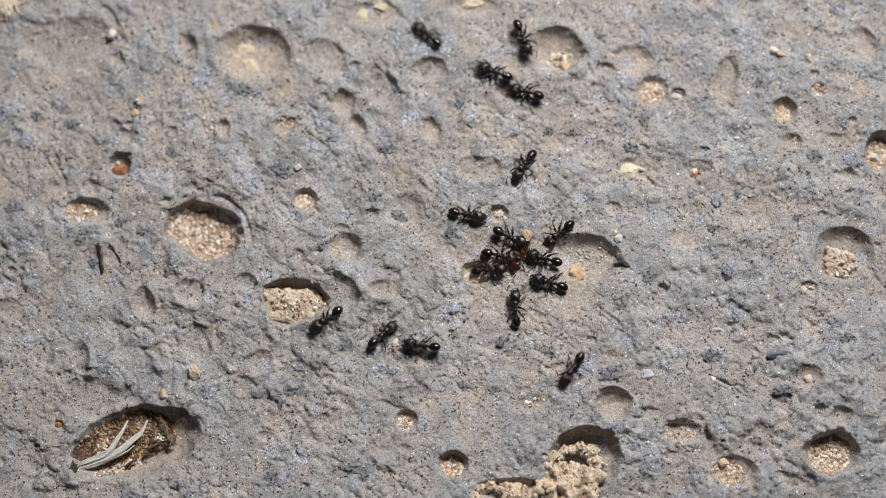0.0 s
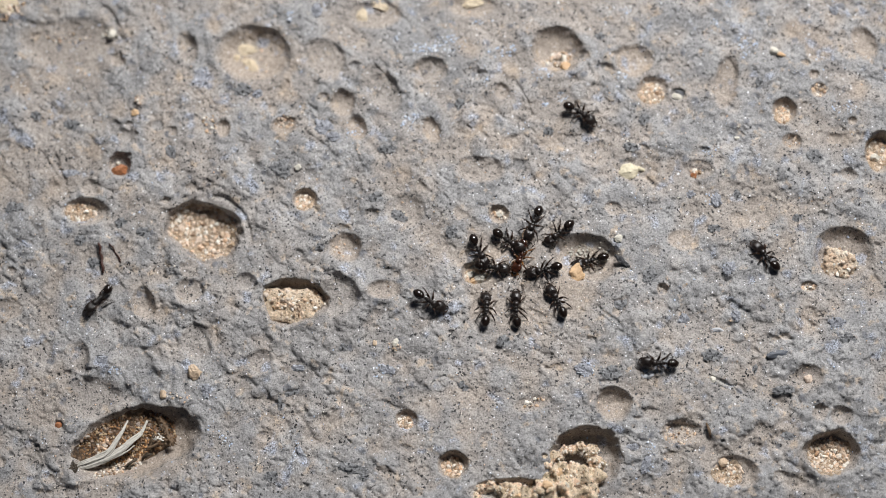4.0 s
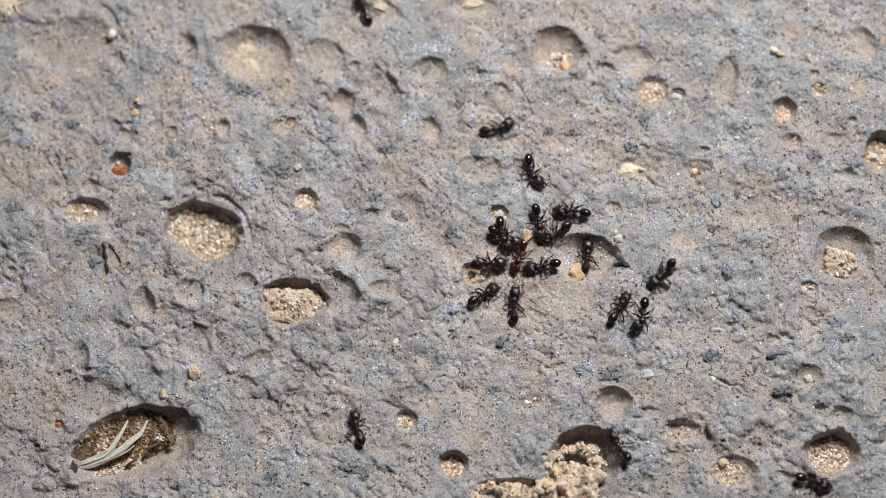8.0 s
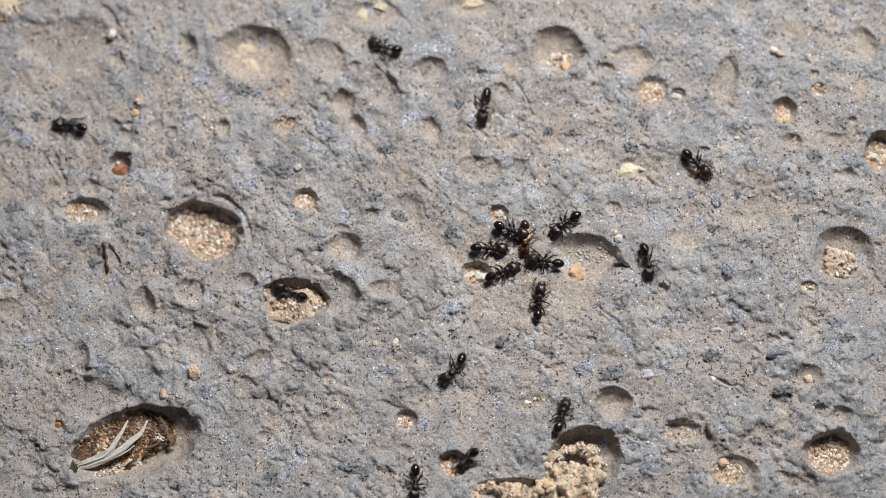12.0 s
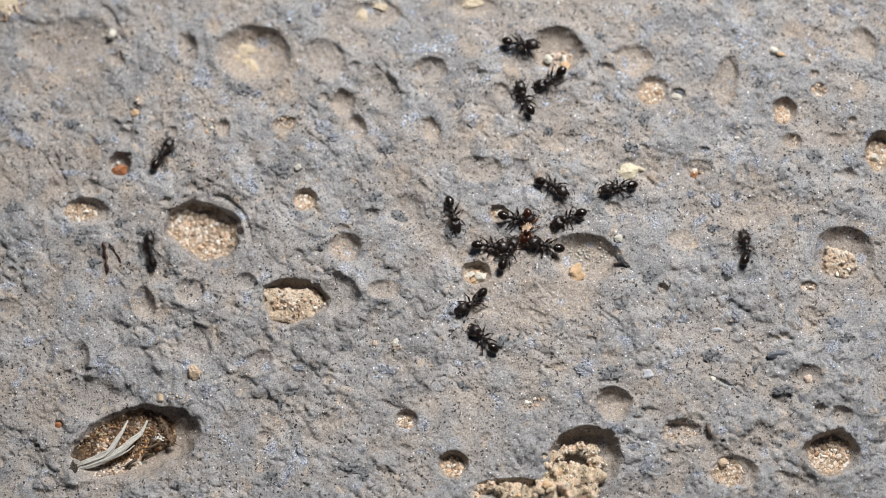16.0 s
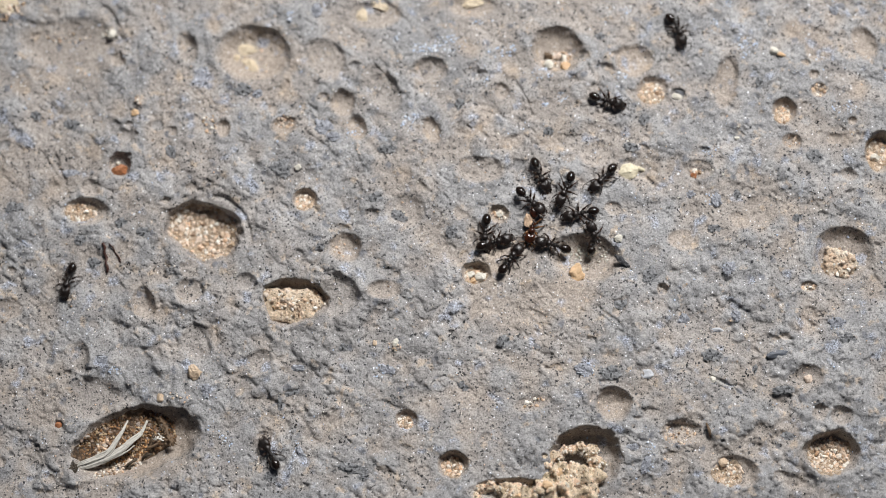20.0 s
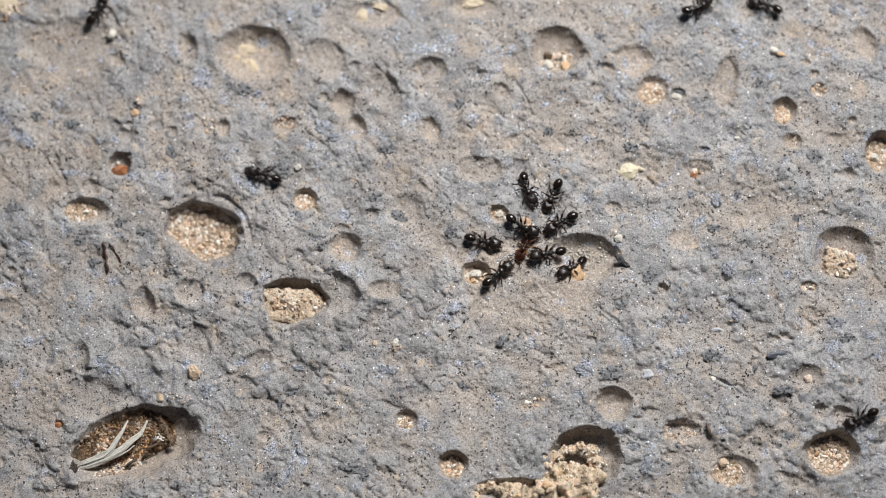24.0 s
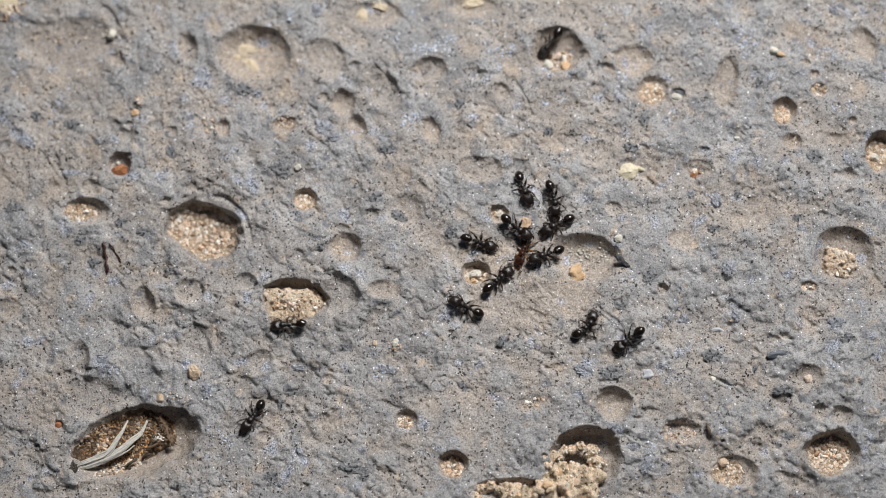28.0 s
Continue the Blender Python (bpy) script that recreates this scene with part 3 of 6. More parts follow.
def rough_stone(bm, c, r, rng, sub=2, jag=0.22):
    """An uneven, faceted grain."""
    g = bmesh.ops.create_icosphere(bm, subdivisions=sub, radius=1.0)
    cuts = [(Vector((rng.gauss(0, 1), rng.gauss(0, 1), rng.gauss(0, 1))).normalized(), rng.uniform(0.58, 0.88)) for _ in range(11 if jag < 0.4 else 0)]
    o = Vector((rng.uniform(-50, 50), rng.uniform(-50, 50), rng.uniform(-50, 50)))
    for v in g["verts"]:
        p = v.co.copy()
        for n, d in cuts:
            k = p.dot(n) - d
            if k > 0:
                p -= n * k
        if jag > 0.4:
            p *= 1 + 0.5 * jag * noise.noise(p * 8 + o)
        p *= 1 + 0.10 * noise.noise(p * 5 + o) + 0.05 * noise.noise(p * 11 + o)
        p *= 1.12 + jag * noise.noise(p * 1.7 + o) + 0.4 * jag * noise.noise(p * 4.5 + o)
        v.co = Vector((p.x * r[0], p.y * r[1], p.z * r[2])) + Vector(c)
    return g["verts"]


# ---- loose sand, crumbs and debris ----
def ico():
    bm = bmesh.new()
    bmesh.ops.create_icosphere(bm, subdivisions=1, radius=1.0)
    co = np.array([v.co[:] for v in bm.verts])
    fa = np.array([[v.index for v in f.verts] for f in bm.faces])
    bm.free()
    return co, fa


ICO, ICOF = ico()


def grains(name, spots, mat, rng, label, category="sand", kind="stuff"):
    """Many small uneven grains as one mesh; spots: plan place, height over the slab's datum, radius."""
    co, fa = [], []
    for k, (u, v, z, r) in enumerate(spots):
        jag = 1 + rng.uniform(-0.42, 0.42, (len(ICO), 1))
        flat = np.array([rng.uniform(0.75, 1.3), rng.uniform(0.7, 1.15), rng.uniform(0.6, 1.0)])
        a = rng.uniform(0, 6.283)
        m = np.array([[math.cos(a), -math.sin(a), 0], [math.sin(a), math.cos(a), 0], [0, 0, 1]])
        co.append((ICO * jag * flat) @ m.T * r * S + np.array(place(u, v, z)))
        fa.append(ICOF + k * len(ICO))
    me = bpy.data.meshes.new(name)
    me.from_pydata(np.concatenate(co).tolist(), [], np.concatenate(fa).tolist())
    me.materials.append(mat)
    return tagged(new(name, me), label, category, kind=kind)


def sand_heap(u, v, ru, rv, count, height, seed, mat=None, turn=0, size=(1.3, 3.6), label="tan sand grains heaped on a pit floor", bed=None, lid=99):
    """Sand lying in a hollow, domed towards its middle: a packed bed with loose grains over it, none higher than lid."""
    rng = np.random.default_rng(seed)
    c, s = math.cos(radians(turn)), math.sin(radians(turn))
    spots = []
    for _ in range(int(count * 1.5)):
        a, q = rng.uniform(0, 6.283), math.sqrt(rng.uniform(0, 1))
        x, y = ru * q * math.cos(a), rv * q * math.sin(a)
        x, y = x * c - y * s, x * s + y * c
        r = 0.6 * size[0] + (1.25 * size[1] - 0.6 * size[0]) * rng.random() ** 2.2
        lift = height * (1 - q * q) * rng.uniform(0.85, 1.0) + (0.5 if bed else 0)
        if ground(u + x, v + y) < ground(u, v) + lid:
            spots.append((u + x, v + y, ground(u + x, v + y) + lift + 0.15 * r, r))
    cover(u, v, ru, rv, height * 0.7, turn)
    heap = grains("sand", spots, mat or SAND, rng, label)
    if bed:
        bm = bmesh.new()
        rings = []
        for q in (0.02, 0.2, 0.4, 0.6, 0.78, 0.9, 1.0, 1.1):
            ring = []
            for k in range(30):
                a = 6.283 * k / 30
                w = q * (1 + 0.10 * math.sin(3 * a + seed) + 0.06 * math.sin(7 * a + 2 * seed))
                x, y = ru * w * math.cos(a), rv * w * math.sin(a)
                x, y = x * c - y * s, x * s + y * c
                low = q < 1.05 and ground(u + x, v + y) < ground(u, v) + lid
                ring.append(bm.verts.new(place(u + x, v + y, min(ground(u + x, v + y), ground(u, v) + lid) + (0.9 * height * (1 - q * q) + 0.6 if low else -3.0))))
            rings.append(ring)
        for a, b in zip(rings, rings[1:]):
            for k in range(30):
                bm.faces.new((a[k], b[k], b[(k + 1) % 30], a[(k + 1) % 30]))
        bm.faces.new(rings[0])
        bmesh.ops.recalc_face_normals(bm, faces=bm.faces)
        base = part("sand_bed", bm, bed, heap)
        base["kind"] = "stuff"
    return heap


def crumb_lump(u, v, ru, rv, rz, turn, count, seed, lift, label, square=2.0, mat=None, size=(1.5, 4.0), sand=None, ragged=0.2, name="sand_clump"):
    """A cemented crumb: an uneven core with sand grains standing out all over it."""
    rng = np.random.default_rng(seed)
    base = ground(u, v) + lift
    thing = tagged(new(name), label, "sand clump")
    thing.location = place(u, v, base)
    bm = bmesh.new()
    g = bmesh.ops.create_icosphere(bm, subdivisions=4, radius=1.0)
    o = Vector((seed * 1.7, seed * 0.3, 4.0))
    for q in bm.verts:
        d = (abs(q.co.x) ** square + abs(q.co.y) ** square + abs(q.co.z) ** square) ** (-1 / square)
        k = d * (1 + ragged * noise.noise(q.co * 1.8 + o) + 0.6 * ragged * noise.noise(q.co * 4.5 + o) + 0.09 * noise.noise(q.co * 11 + o))
        q.co = Vector((q.co.x * ru, q.co.y * rv, q.co.z * rz)) * k * S
    bmesh.ops.rotate(bm, verts=bm.verts, matrix=Matrix.Rotation(radians(-turn), 3, "Z"))
    pts = [q.co.copy() for q in bm.verts if q.co.z > -0.35 * rz * S]
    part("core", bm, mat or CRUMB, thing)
    co, fa = [], []
    for k in range(count):
        p = np.array(pts[int(rng.integers(len(pts)))][:])
        r = 0.6 * size[0] + (1.15 * size[1] - 0.6 * size[0]) * rng.random() ** 2.5
        co.append(ICO * (1 + rng.uniform(-0.42, 0.42, (len(ICO), 1))) * r * S + p * rng.uniform(0.93, 1.0))
        fa.append(ICOF + k * len(ICO))
    me = bpy.data.meshes.new("grit")
    me.from_pydata(np.concatenate(co).tolist(), [], np.concatenate(fa).tolist())
    me.materials.append(sand or SAND)
    gr = new("grit", me)
    gr.parent = thing
    gr["kind"] = "stuff"
    cover(u, v, ru, rv, max(0.0, lift + rz * 0.8), turn)
    return thing


def pebble(u, v, ru, rv, rz, mat, seed, label, turn=0, name="pebble", category="pebble", sink=0.35, jag=0.2):
    rng = random.Random(seed)
    if mat in (BLACKISH, SPECKLED):
        rz, jag = 0.7 * rz, 0.5
    bm = bmesh.new()
    rough_stone(bm, (0, 0, 0), (ru * S, rv * S, rz * S), rng, 4, jag)
    ob = part(name, bm, mat)
    for f in ob.data.polygons:
        f.use_smooth = False
    ob.matrix_basis = Matrix.Translation(spot(u, v, rz * (1 - sink))) @ Matrix.Rotation(radians(-turn), 4, "Z")
    return tagged(ob, label, category)


def twig(points, radii, mat, label, name="twig"):
    """A thin dry stick lying along plan points (u, v, lift)."""
    bm = bmesh.new()
    tube(bm, [spot(u, v, z) for u, v, z in points], [r * S for r in radii], 7)
    return tagged(part(name, bm, mat), label, "twig")


# sand in the hollows
sand_heap(353, 414, 66, 52, 480, 3, 1, size=(1.0, 4.4), bed=SANDBED, lid=16)
sand_heap(538, 358, 16, 14, 60, 3, 2, bed=SANDBED)
sand_heap(1469, 808, 38, 31, 320, 4, 3, bed=SANDBED)
sand_heap(801, 828, 19, 17, 90, 4, 4, bed=SANDBED)
sand_heap(718, 749, 13, 11, 45, 2, 5, bed=SANDBED)
sand_heap(1153, 166, 22, 18, 90, 3, 6, bed=SANDBED)
sand_heap(1385, 204, 15, 15, 55, 3, 7, bed=SANDBED)
sand_heap(1555, 274, 20, 28, 80, 6, 8, bed=SANDBED)
sand_heap(142, 376, 28, 15, 80, 4, 9, bed=SANDBED)
sand_heap(1204, 770, 30, 18, 46, 3, 10, size=(1.1, 2.8))
sand_heap(1288, 838, 28, 22, 130, 3, 11, size=(1.2, 2.8), bed=SANDBED)
sand_heap(944, 714, 22, 7, 30, 1, 12, turn=-25, size=(1.0, 3.4))
sand_heap(1040, 456, 38, 24, 110, 2, 13, size=(0.7, 2.6), mat=CHALK, label="pale fine sand on the floor of a shallow pit")
sand_heap(842, 488, 20, 14, 46, 4, 14, bed=SANDBED)
sand_heap(990, 104, 22, 15, 40, 4, 15, size=(1.1, 3.6))
sand_heap(438, 104, 36, 24, 18, 1, 16, size=(0.8, 2.4), label="yellowish fine dust in a smooth hollow")
sand_heap(883, 381, 13, 10, 22, 3, 17)
sand_heap(192, 62, 14, 8, 22, 1, 33, mat=CHALK, size=(0.9, 3.0), label="pale grains caught under a cracked ledge")
sand_heap(120, 66, 40, 9, 26, 1, 34, size=(0.8, 2.4))
sand_heap(372, 222, 16, 18, 40, 1, 35, size=(0.9, 2.8))
sand_heap(248, 178, 8, 10, 22, 2, 36, size=(0.9, 2.8))
sand_heap(1450, 160, 13, 11, 36, 2, 31, size=(0.9, 3.0))
sand_heap(1403, 252, 13, 9, 22, 1, 32, size=(0.8, 2.6))
sand_heap(1088, 716, 22, 18, 8, 0, 18, size=(0.8, 1.6), label="few sand grains on a smooth pit floor")
sand_heap(1432, 508, 12, 7, 16, 2, 19)
sand_heap(608, 440, 22, 18, 18, 1, 20, size=(1.0, 2.4))
sand_heap(16, 16, 34, 22, 70, 2, 21)
sand_heap(505, 216, 18, 12, 30, 1, 22, size=(1.4, 3.0))
sand_heap(318, 704, 26, 12, 12, 0, 23, size=(1.2, 2.6))
sand_heap(222, 780, 88, 42, 1700, 11, 24, turn=-16, size=(0.8, 2.9), mat=SOIL, label="rusty brown soil crumbs in a deep pit", bed=SOILBED)
sand_heap(212, 828, 50, 11, 260, 6, 25, turn=-20, size=(0.9, 2.6))
sand_heap(200, 786, 52, 18, 110, 13, 29, turn=-22, size=(1.2, 4.4), label="orange and cream grit among brown soil crumbs")
sand_heap(700, 612, 12, 10, 14, 1, 26)
sand_heap(1232, 306, 12, 9, 16, 1, 27)

# cemented crumbs
crumb_lump(515, 544, 49, 29, 16, 3, 620, 31, 8, "square-edged crumb of tan sand wedged in a pit", 5.0, ragged=0.3)
crumb_lump(1487, 466, 27, 24, 15, 20, 170, 32, 8, "pale tan sand crumb lying in a round pit", 2.6, mat=CREAM, ragged=0.4)


def knobbly_clump(blobs, seed, label):
    """A ragged crumb of sand run together from uneven lumps: plan place, radius, height of the lump's middle."""
    rng = np.random.default_rng(seed)
    u0, v0 = blobs[0][0], blobs[0][1]
    base = ground(u0, v0)
    thing = tagged(new("sand_clump"), label, "sand clump")
    thing.location = place(u0, v0, base)
    home = Vector(thing.location)
    pts = []
    for u, v, r, z in blobs:
        bm = bmesh.new()
        bmesh.ops.create_icosphere(bm, subdivisions=4, radius=1.0)
        c = place(u, v, base + z) - home
        for q in bm.verts:
            p = q.co * Vector((r, 0.9 * r, 0.8 * r)).length * 0.58 * S + c
            e = p / S
            p += q.co.normalized() * S * (0.55 * r * noise.noise(e / 15) + 3.2 * noise.noise(e / 8) + 1.5 * noise.noise(e / 3.4))
            q.co = p
            if q.co.z - c.z > -0.2 * r * S:
                pts.append(p.copy())
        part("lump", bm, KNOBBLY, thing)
        w = window(u, v, 1.3 * r)
        d = np.hypot(UU[w] - u, VV[w] - v) / r
        TOP[w] = np.maximum(TOP[w], base + z + 0.75 * r * np.sqrt(np.clip(1 - d * d, 0, 1)) - 30 * (d > 1))
    co, fa = [], []
    for k in range(60 * len(blobs)):
        p = np.array(pts[int(rng.integers(len(pts)))][:])
        r = 0.8 + 2.8 * rng.random() ** 3
        co.append(ICO * (1 + rng.uniform(-0.42, 0.42, (len(ICO), 1))) * r * S + p)
        fa.append(ICOF + k * len(ICO))
    me = bpy.data.meshes.new("grit")
    me.from_pydata(np.concatenate(co).tolist(), [], np.concatenate(fa).tolist())
    me.materials.append(SAND)
    gr = new("grit", me)
    gr.parent = thing
    gr["kind"] = "stuff"
    return thing


knobbly_clump(((1034, 850, 24, 26), (967, 818, 17, 22), (983, 811, 13, 20), (990, 836, 20, 32), (996, 858, 22, 38), (970, 866, 24, 38), (945, 877, 20, 30),
               (1046, 801, 14, 16), (1056, 820, 16, 20), (1052, 845, 20, 24), (1013, 840, 17, 26), (1040, 872, 26, 28), (1012, 882, 28, 32),
               (1012, 797, 9, 10), (1027, 793, 9, 10), (998, 800, 9, 12)), 33,
              "large ragged crumb of tan sand and grit in a pit")
knobbly_clump(((912, 872, 17, 10), (890, 866, 13, 6), (868, 861, 11, 4), (850, 864, 13, 2), (906, 892, 22, 8), (838, 884, 17, 0), (930, 884, 22, 14)), 34,
              "low ragged ridge of crumbled tan sand")
for u, v, ru, rv, rz, seed, mat, words in ((987, 838, 6, 11, 6, 41, AMBER, "orange-pink grain stuck in a sand crumb"), (996, 858, 9, 8, 6, 42, PALE, "cream grain stuck in a sand crumb"),
                                           (968, 858, 12, 9, 7, 43, AMBER, "tan grain stuck in a sand crumb"), (920, 876, 8, 6, 5, 44, AMBER, "orange grain stuck in a sand ridge"),
                                           (1026, 864, 11, 7, 5, 45, BROWN, "brown grain stuck in a sand crumb")):
    ob = pebble(u, v, ru, rv, rz, mat, seed, words, 15)
    ob.location = place(u, v, ground(u, v, TOP) - 0.3 * rz)

# quartz facets in the mortar, their glitter put into the blue-white tint
for seed, (u, v, ru, rv, n) in enumerate(((722, 214, 16, 18, 24), (785, 80, 44, 16, 44), (742, 86, 22, 10, 16), (1110, 18, 8, 8, 10), (1288, 476, 10, 12, 16),
                                          (1480, 575, 12, 10, 14), (1258, 352, 12, 12, 12), (515, 30, 8, 10, 8), (565, 15, 12, 12, 10), (960, 130, 20, 10, 10),
                                          (672, 655, 18, 14, 16), (1040, 655, 14, 12, 14), (860, 135, 10, 20, 8), (630, 230, 20, 10, 12), (880, 90, 18, 12, 10),
                                          (205, 655, 16, 8, 10), (400, 780, 14, 12, 10), (1150, 808, 9, 30, 30), (526, 800, 10, 22, 16), (1310, 75, 16, 14, 12), (700, 70, 7, 6, 7), (766, 86, 14, 7, 16), (801, 68, 9, 7, 12),
                                          (904, 88, 8, 11, 12), (994, 172, 12, 9, 14), (964, 186, 5, 5, 6), (847, 41, 12, 4, 8), (1290, 5, 6, 8, 10), (1263, 46, 9, 14, 14),
                                          (1317, 88, 10, 16, 16), (1336, 77, 4, 6, 6), (1479, 19, 7, 7, 10), (1098, 135, 14, 7, 14), (1257, 270, 14, 10, 14), (1495, 190, 26, 14, 22))):
    sand_heap(u, v, ru, rv, n + 5, 0, 200 + seed, GLINT, 0, (0.7, 2.1), "quartz facets with a painted bluish glint, set in mortar")

# single stones, seeds and chips
pebble(1113, 305, 16, 14, 7, CREAMY, 51, "cream-white stone chip lying on the mortar", 10, "stone_chip", "stone chip")
pebble(1133, 299, 11, 4.5, 4, CREAMY, 52, "pointed cream splinter beside a white chip", 6, "stone_chip", "stone chip")
pebble(212, 302, 14, 10, 9, RUST, 53, "red-brown seed half sunk in a small pit", 5, "seed", "seed", 0.2, 0.06)
pebble(207, 289, 4, 3.5, 4, PALE, 54, "cream grain in a small pit", 0, sink=0.1)
pebble(343, 659, 13, 12, 9, TANSTONE, 55, "tan angular pebble on the mortar", 30)
strayed = pebble(284, 703, 6, 8, 5, TANSTONE, 56, "small tan grain on the mortar")
pebble(104, 753, 6, 5, 4, RUST, 57, "tiny rust-brown grain in a small dent")
pebble(1020, 484, 15, 17, 10, AMBER, 58, "amber angular grain in a shallow pit", 20)
rolled = pebble(851, 492, 10, 9, 7, PALE, 59, "pale sand grain in a small pit", 0, sink=-0.2)
pebble(834, 486, 7, 6, 6, PALE, 60, "cream sand grain in a small pit", 0, sink=-0.2)
pebble(838, 497, 6, 5, 5, AMBER, 96, "orange sand grain in a small pit", 0, sink=-0.2)
pushed = pebble(931, 417, 9, 13, 8, HUSK, 61, "peach-brown grain beside the feeding ants", 10)
pebble(1095, 421, 7, 8, 3, PALE, 62, "flat white fleck on the mortar")
pebble(1145, 661, 11, 8, 3, MILKY, 63, "flat bluish-white chip set in the mortar", sink=0.7)
pebble(1271, 584, 9, 5, 3, MILKY, 64, "flat white chip set in the mortar", sink=0.6)
pebble(1430, 670, 8, 7, 5, PEACH, 65, "peach-coloured grain on the mortar")
pebble(1371, 91, 8, 8, 6, PALE, 66, "white quartz grain on the mortar")
pebble(1382, 97, 7, 4, 4, AMBER, 67, "orange grain beside a white one", 10)
pebble(1198, 171, 9, 6, 5, PALE, 68, "white grain in a small dark dent", 15)
pebble(1207, 166, 11, 4, 3, BLACKISH, 69, "black flake beside a white grain", 25, "stone_chip", "stone chip")
dug_out = pebble(970, 114, 8, 8, 7, PALE, 70, "white grain in a round pit", 0, sink=0.0)
pebble(999, 103, 6, 9, 6, PALE, 71, "small white grain in a round pit", 0, sink=0.0)
pebble(1001, 116, 8, 7, 6, AMBER, 97, "orange grain in a round pit", 0, sink=0.0)
pebble(988, 98, 6, 5, 5, PEACH, 98, "peach grain in a round pit", 0, sink=0.0)
shifted = pebble(971, 98, 9, 7, 6, BROWN, 72, "dark brown soil crumb in a round pit", 30, sink=0.0)
pebble(1552, 279, 9, 7, 6, PALE, 73, "white grain in a pit at the slab's side", 0, sink=-0.2)
for u, v, ru, rv, seed, turn in ((430, 86, 17, 8, 111, 0), (417, 101, 5, 6, 112, 20), (441, 112, 13, 7, 113, 25), (447, 121, 8, 6, 114, 20), (674, 10, 12, 7, 115, 30), (640, 28, 8, 10, 116, 0),
                             (836, 6, 16, 7, 117, -10), (10, 12, 16, 10, 118, 40), (24, 6, 9, 7, 119, 0)):
    pebble(u, v, ru, rv, 3, OCHRE, seed, "pale ochre crust stuck in a smooth hollow", turn, "crust", "crust", 0.75, 0.5)
pebble(240, 201, 7, 6, 4, AMBER, 74, "orange grain on the mortar")
pebble(528, 296, 6, 5, 4, PALE, 75, "pale grain on the mortar")
pebble(198, 62, 8, 10, 6, PALE, 77, "pale grain under a cracked ledge", 20)
pebble(883, 379, 7, 6, 4, PALE, 78, "pale grain in a small hollow")
pebble(1280, 819, 7, 7, 5, TANSTONE, 79, "tan grain on loose sand", 0, sink=-0.4)
pebble(1304, 245, 4, 4, 3, PALE, 80, "tiny white quartz grain on the mortar")
pebble(700, 606, 5, 8, 4, PALE, 81, "greenish-white chip on the mortar", 30)
pebble(663, 607, 5, 5, 4, TANSTONE, 82, "tan grain on the mortar")
pebble(1261, 672, 5, 6, 4, PALE, 83, "cream grain beside a thin stalk")
pebble(1228, 311, 5, 5, 4, RUST, 84, "dark rust grain in a small dent")
pebble(498, 299, 15, 13, 6, SPECKLED, 85, "dark slate chip set in the mortar", 30, "stone_chip", "stone chip", 0.95)
pebble(1378, 627, 20, 6, 4, SLATE, 86, "long dark slate sliver set in the mortar", -5, "stone_chip", "stone chip", 0.95)
pebble(142, 426, 9, 8, 5, SPECKLED, 87, "dark grey stone set in the mortar", 0, "stone_chip", "stone chip", 0.95)
pebble(622, 829, 22, 7, 4, SPECKLED, 88, "dark slate sliver set in the mortar", 8, "stone_chip", "stone chip", 0.95)
pebble(166, 468, 8, 10, 4, SPECKLED, 89, "dark grey stone set in the mortar", 10, "stone_chip", "stone chip", 0.95)
pebble(665, 350, 10, 8, 4, SPECKLED, 90, "dark grey stone set in the mortar", 0, "stone_chip", "stone chip", 0.95)
pebble(520, 694, 17, 6, 4, SPECKLED, 91, "dark grey flake set in the mortar", -15, "stone_chip", "stone chip", 0.95)
pebble(1150, 490, 10, 15, 5, SPECKLED, 92, "dark grey stone set in the mortar", 15, "stone_chip", "stone chip", 0.95)
pebble(1062, 66, 8, 6, 4, SPECKLED, 93, "dark grey stone set in the mortar", 0, "stone_chip", "stone chip", 0.95)
pebble(126, 308, 15, 8, 4, BLUESTONE, 94, "blue-grey stone set in the mortar", 0, "stone_chip", "stone chip", 0.95)

for seed, (u, v, ru, rv, turn) in enumerate(((130, 222, 12, 8, 20), (305, 270, 13, 9, 0), (30, 372, 14, 12, 30), (215, 395, 10, 8, 0), (255, 411, 12, 7, 10), (430, 160, 13, 9, 0),
                                             (565, 436, 8, 5, 0), (700, 386, 17, 12, 0), (685, 263, 13, 7, 0), (815, 186, 8, 10, 0), (970, 232, 8, 6, 0), (1116, 260, 11, 6, 20),
                                             (1140, 212, 9, 8, 0), (1345, 146, 7, 7, 0), (1305, 345, 5, 8, 0), (1264, 405, 10, 6, 0), (1411, 386, 8, 6, -20), (1440, 278, 12, 10, 30),
                                             (1385, 690, 17, 6, 0), (1260, 630, 14, 10, 10), (1395, 776, 12, 9, 0), (1105, 541, 17, 8, 5), (1080, 660, 14, 10, 0),
                                             (642, 846, 9, 5, 0), (606, 615, 8, 6, 0), (497, 716, 5, 15, -10), (1335, 655, 4, 8, 10), (890, 605, 10, 9, 0), (820, 684, 10, 7, 30),
                                             (480, 845, 11, 8, 0), (1500, 600, 12, 8, 0), (65, 205, 9, 7, 0), (800, 410, 8, 9, 0))):
    pebble(u, v, ru, rv, 4, SPECKLED, 130 + seed, "dark speckled stone set flush in the mortar", turn, "stone_chip", "stone chip", 0.98, 0.5)
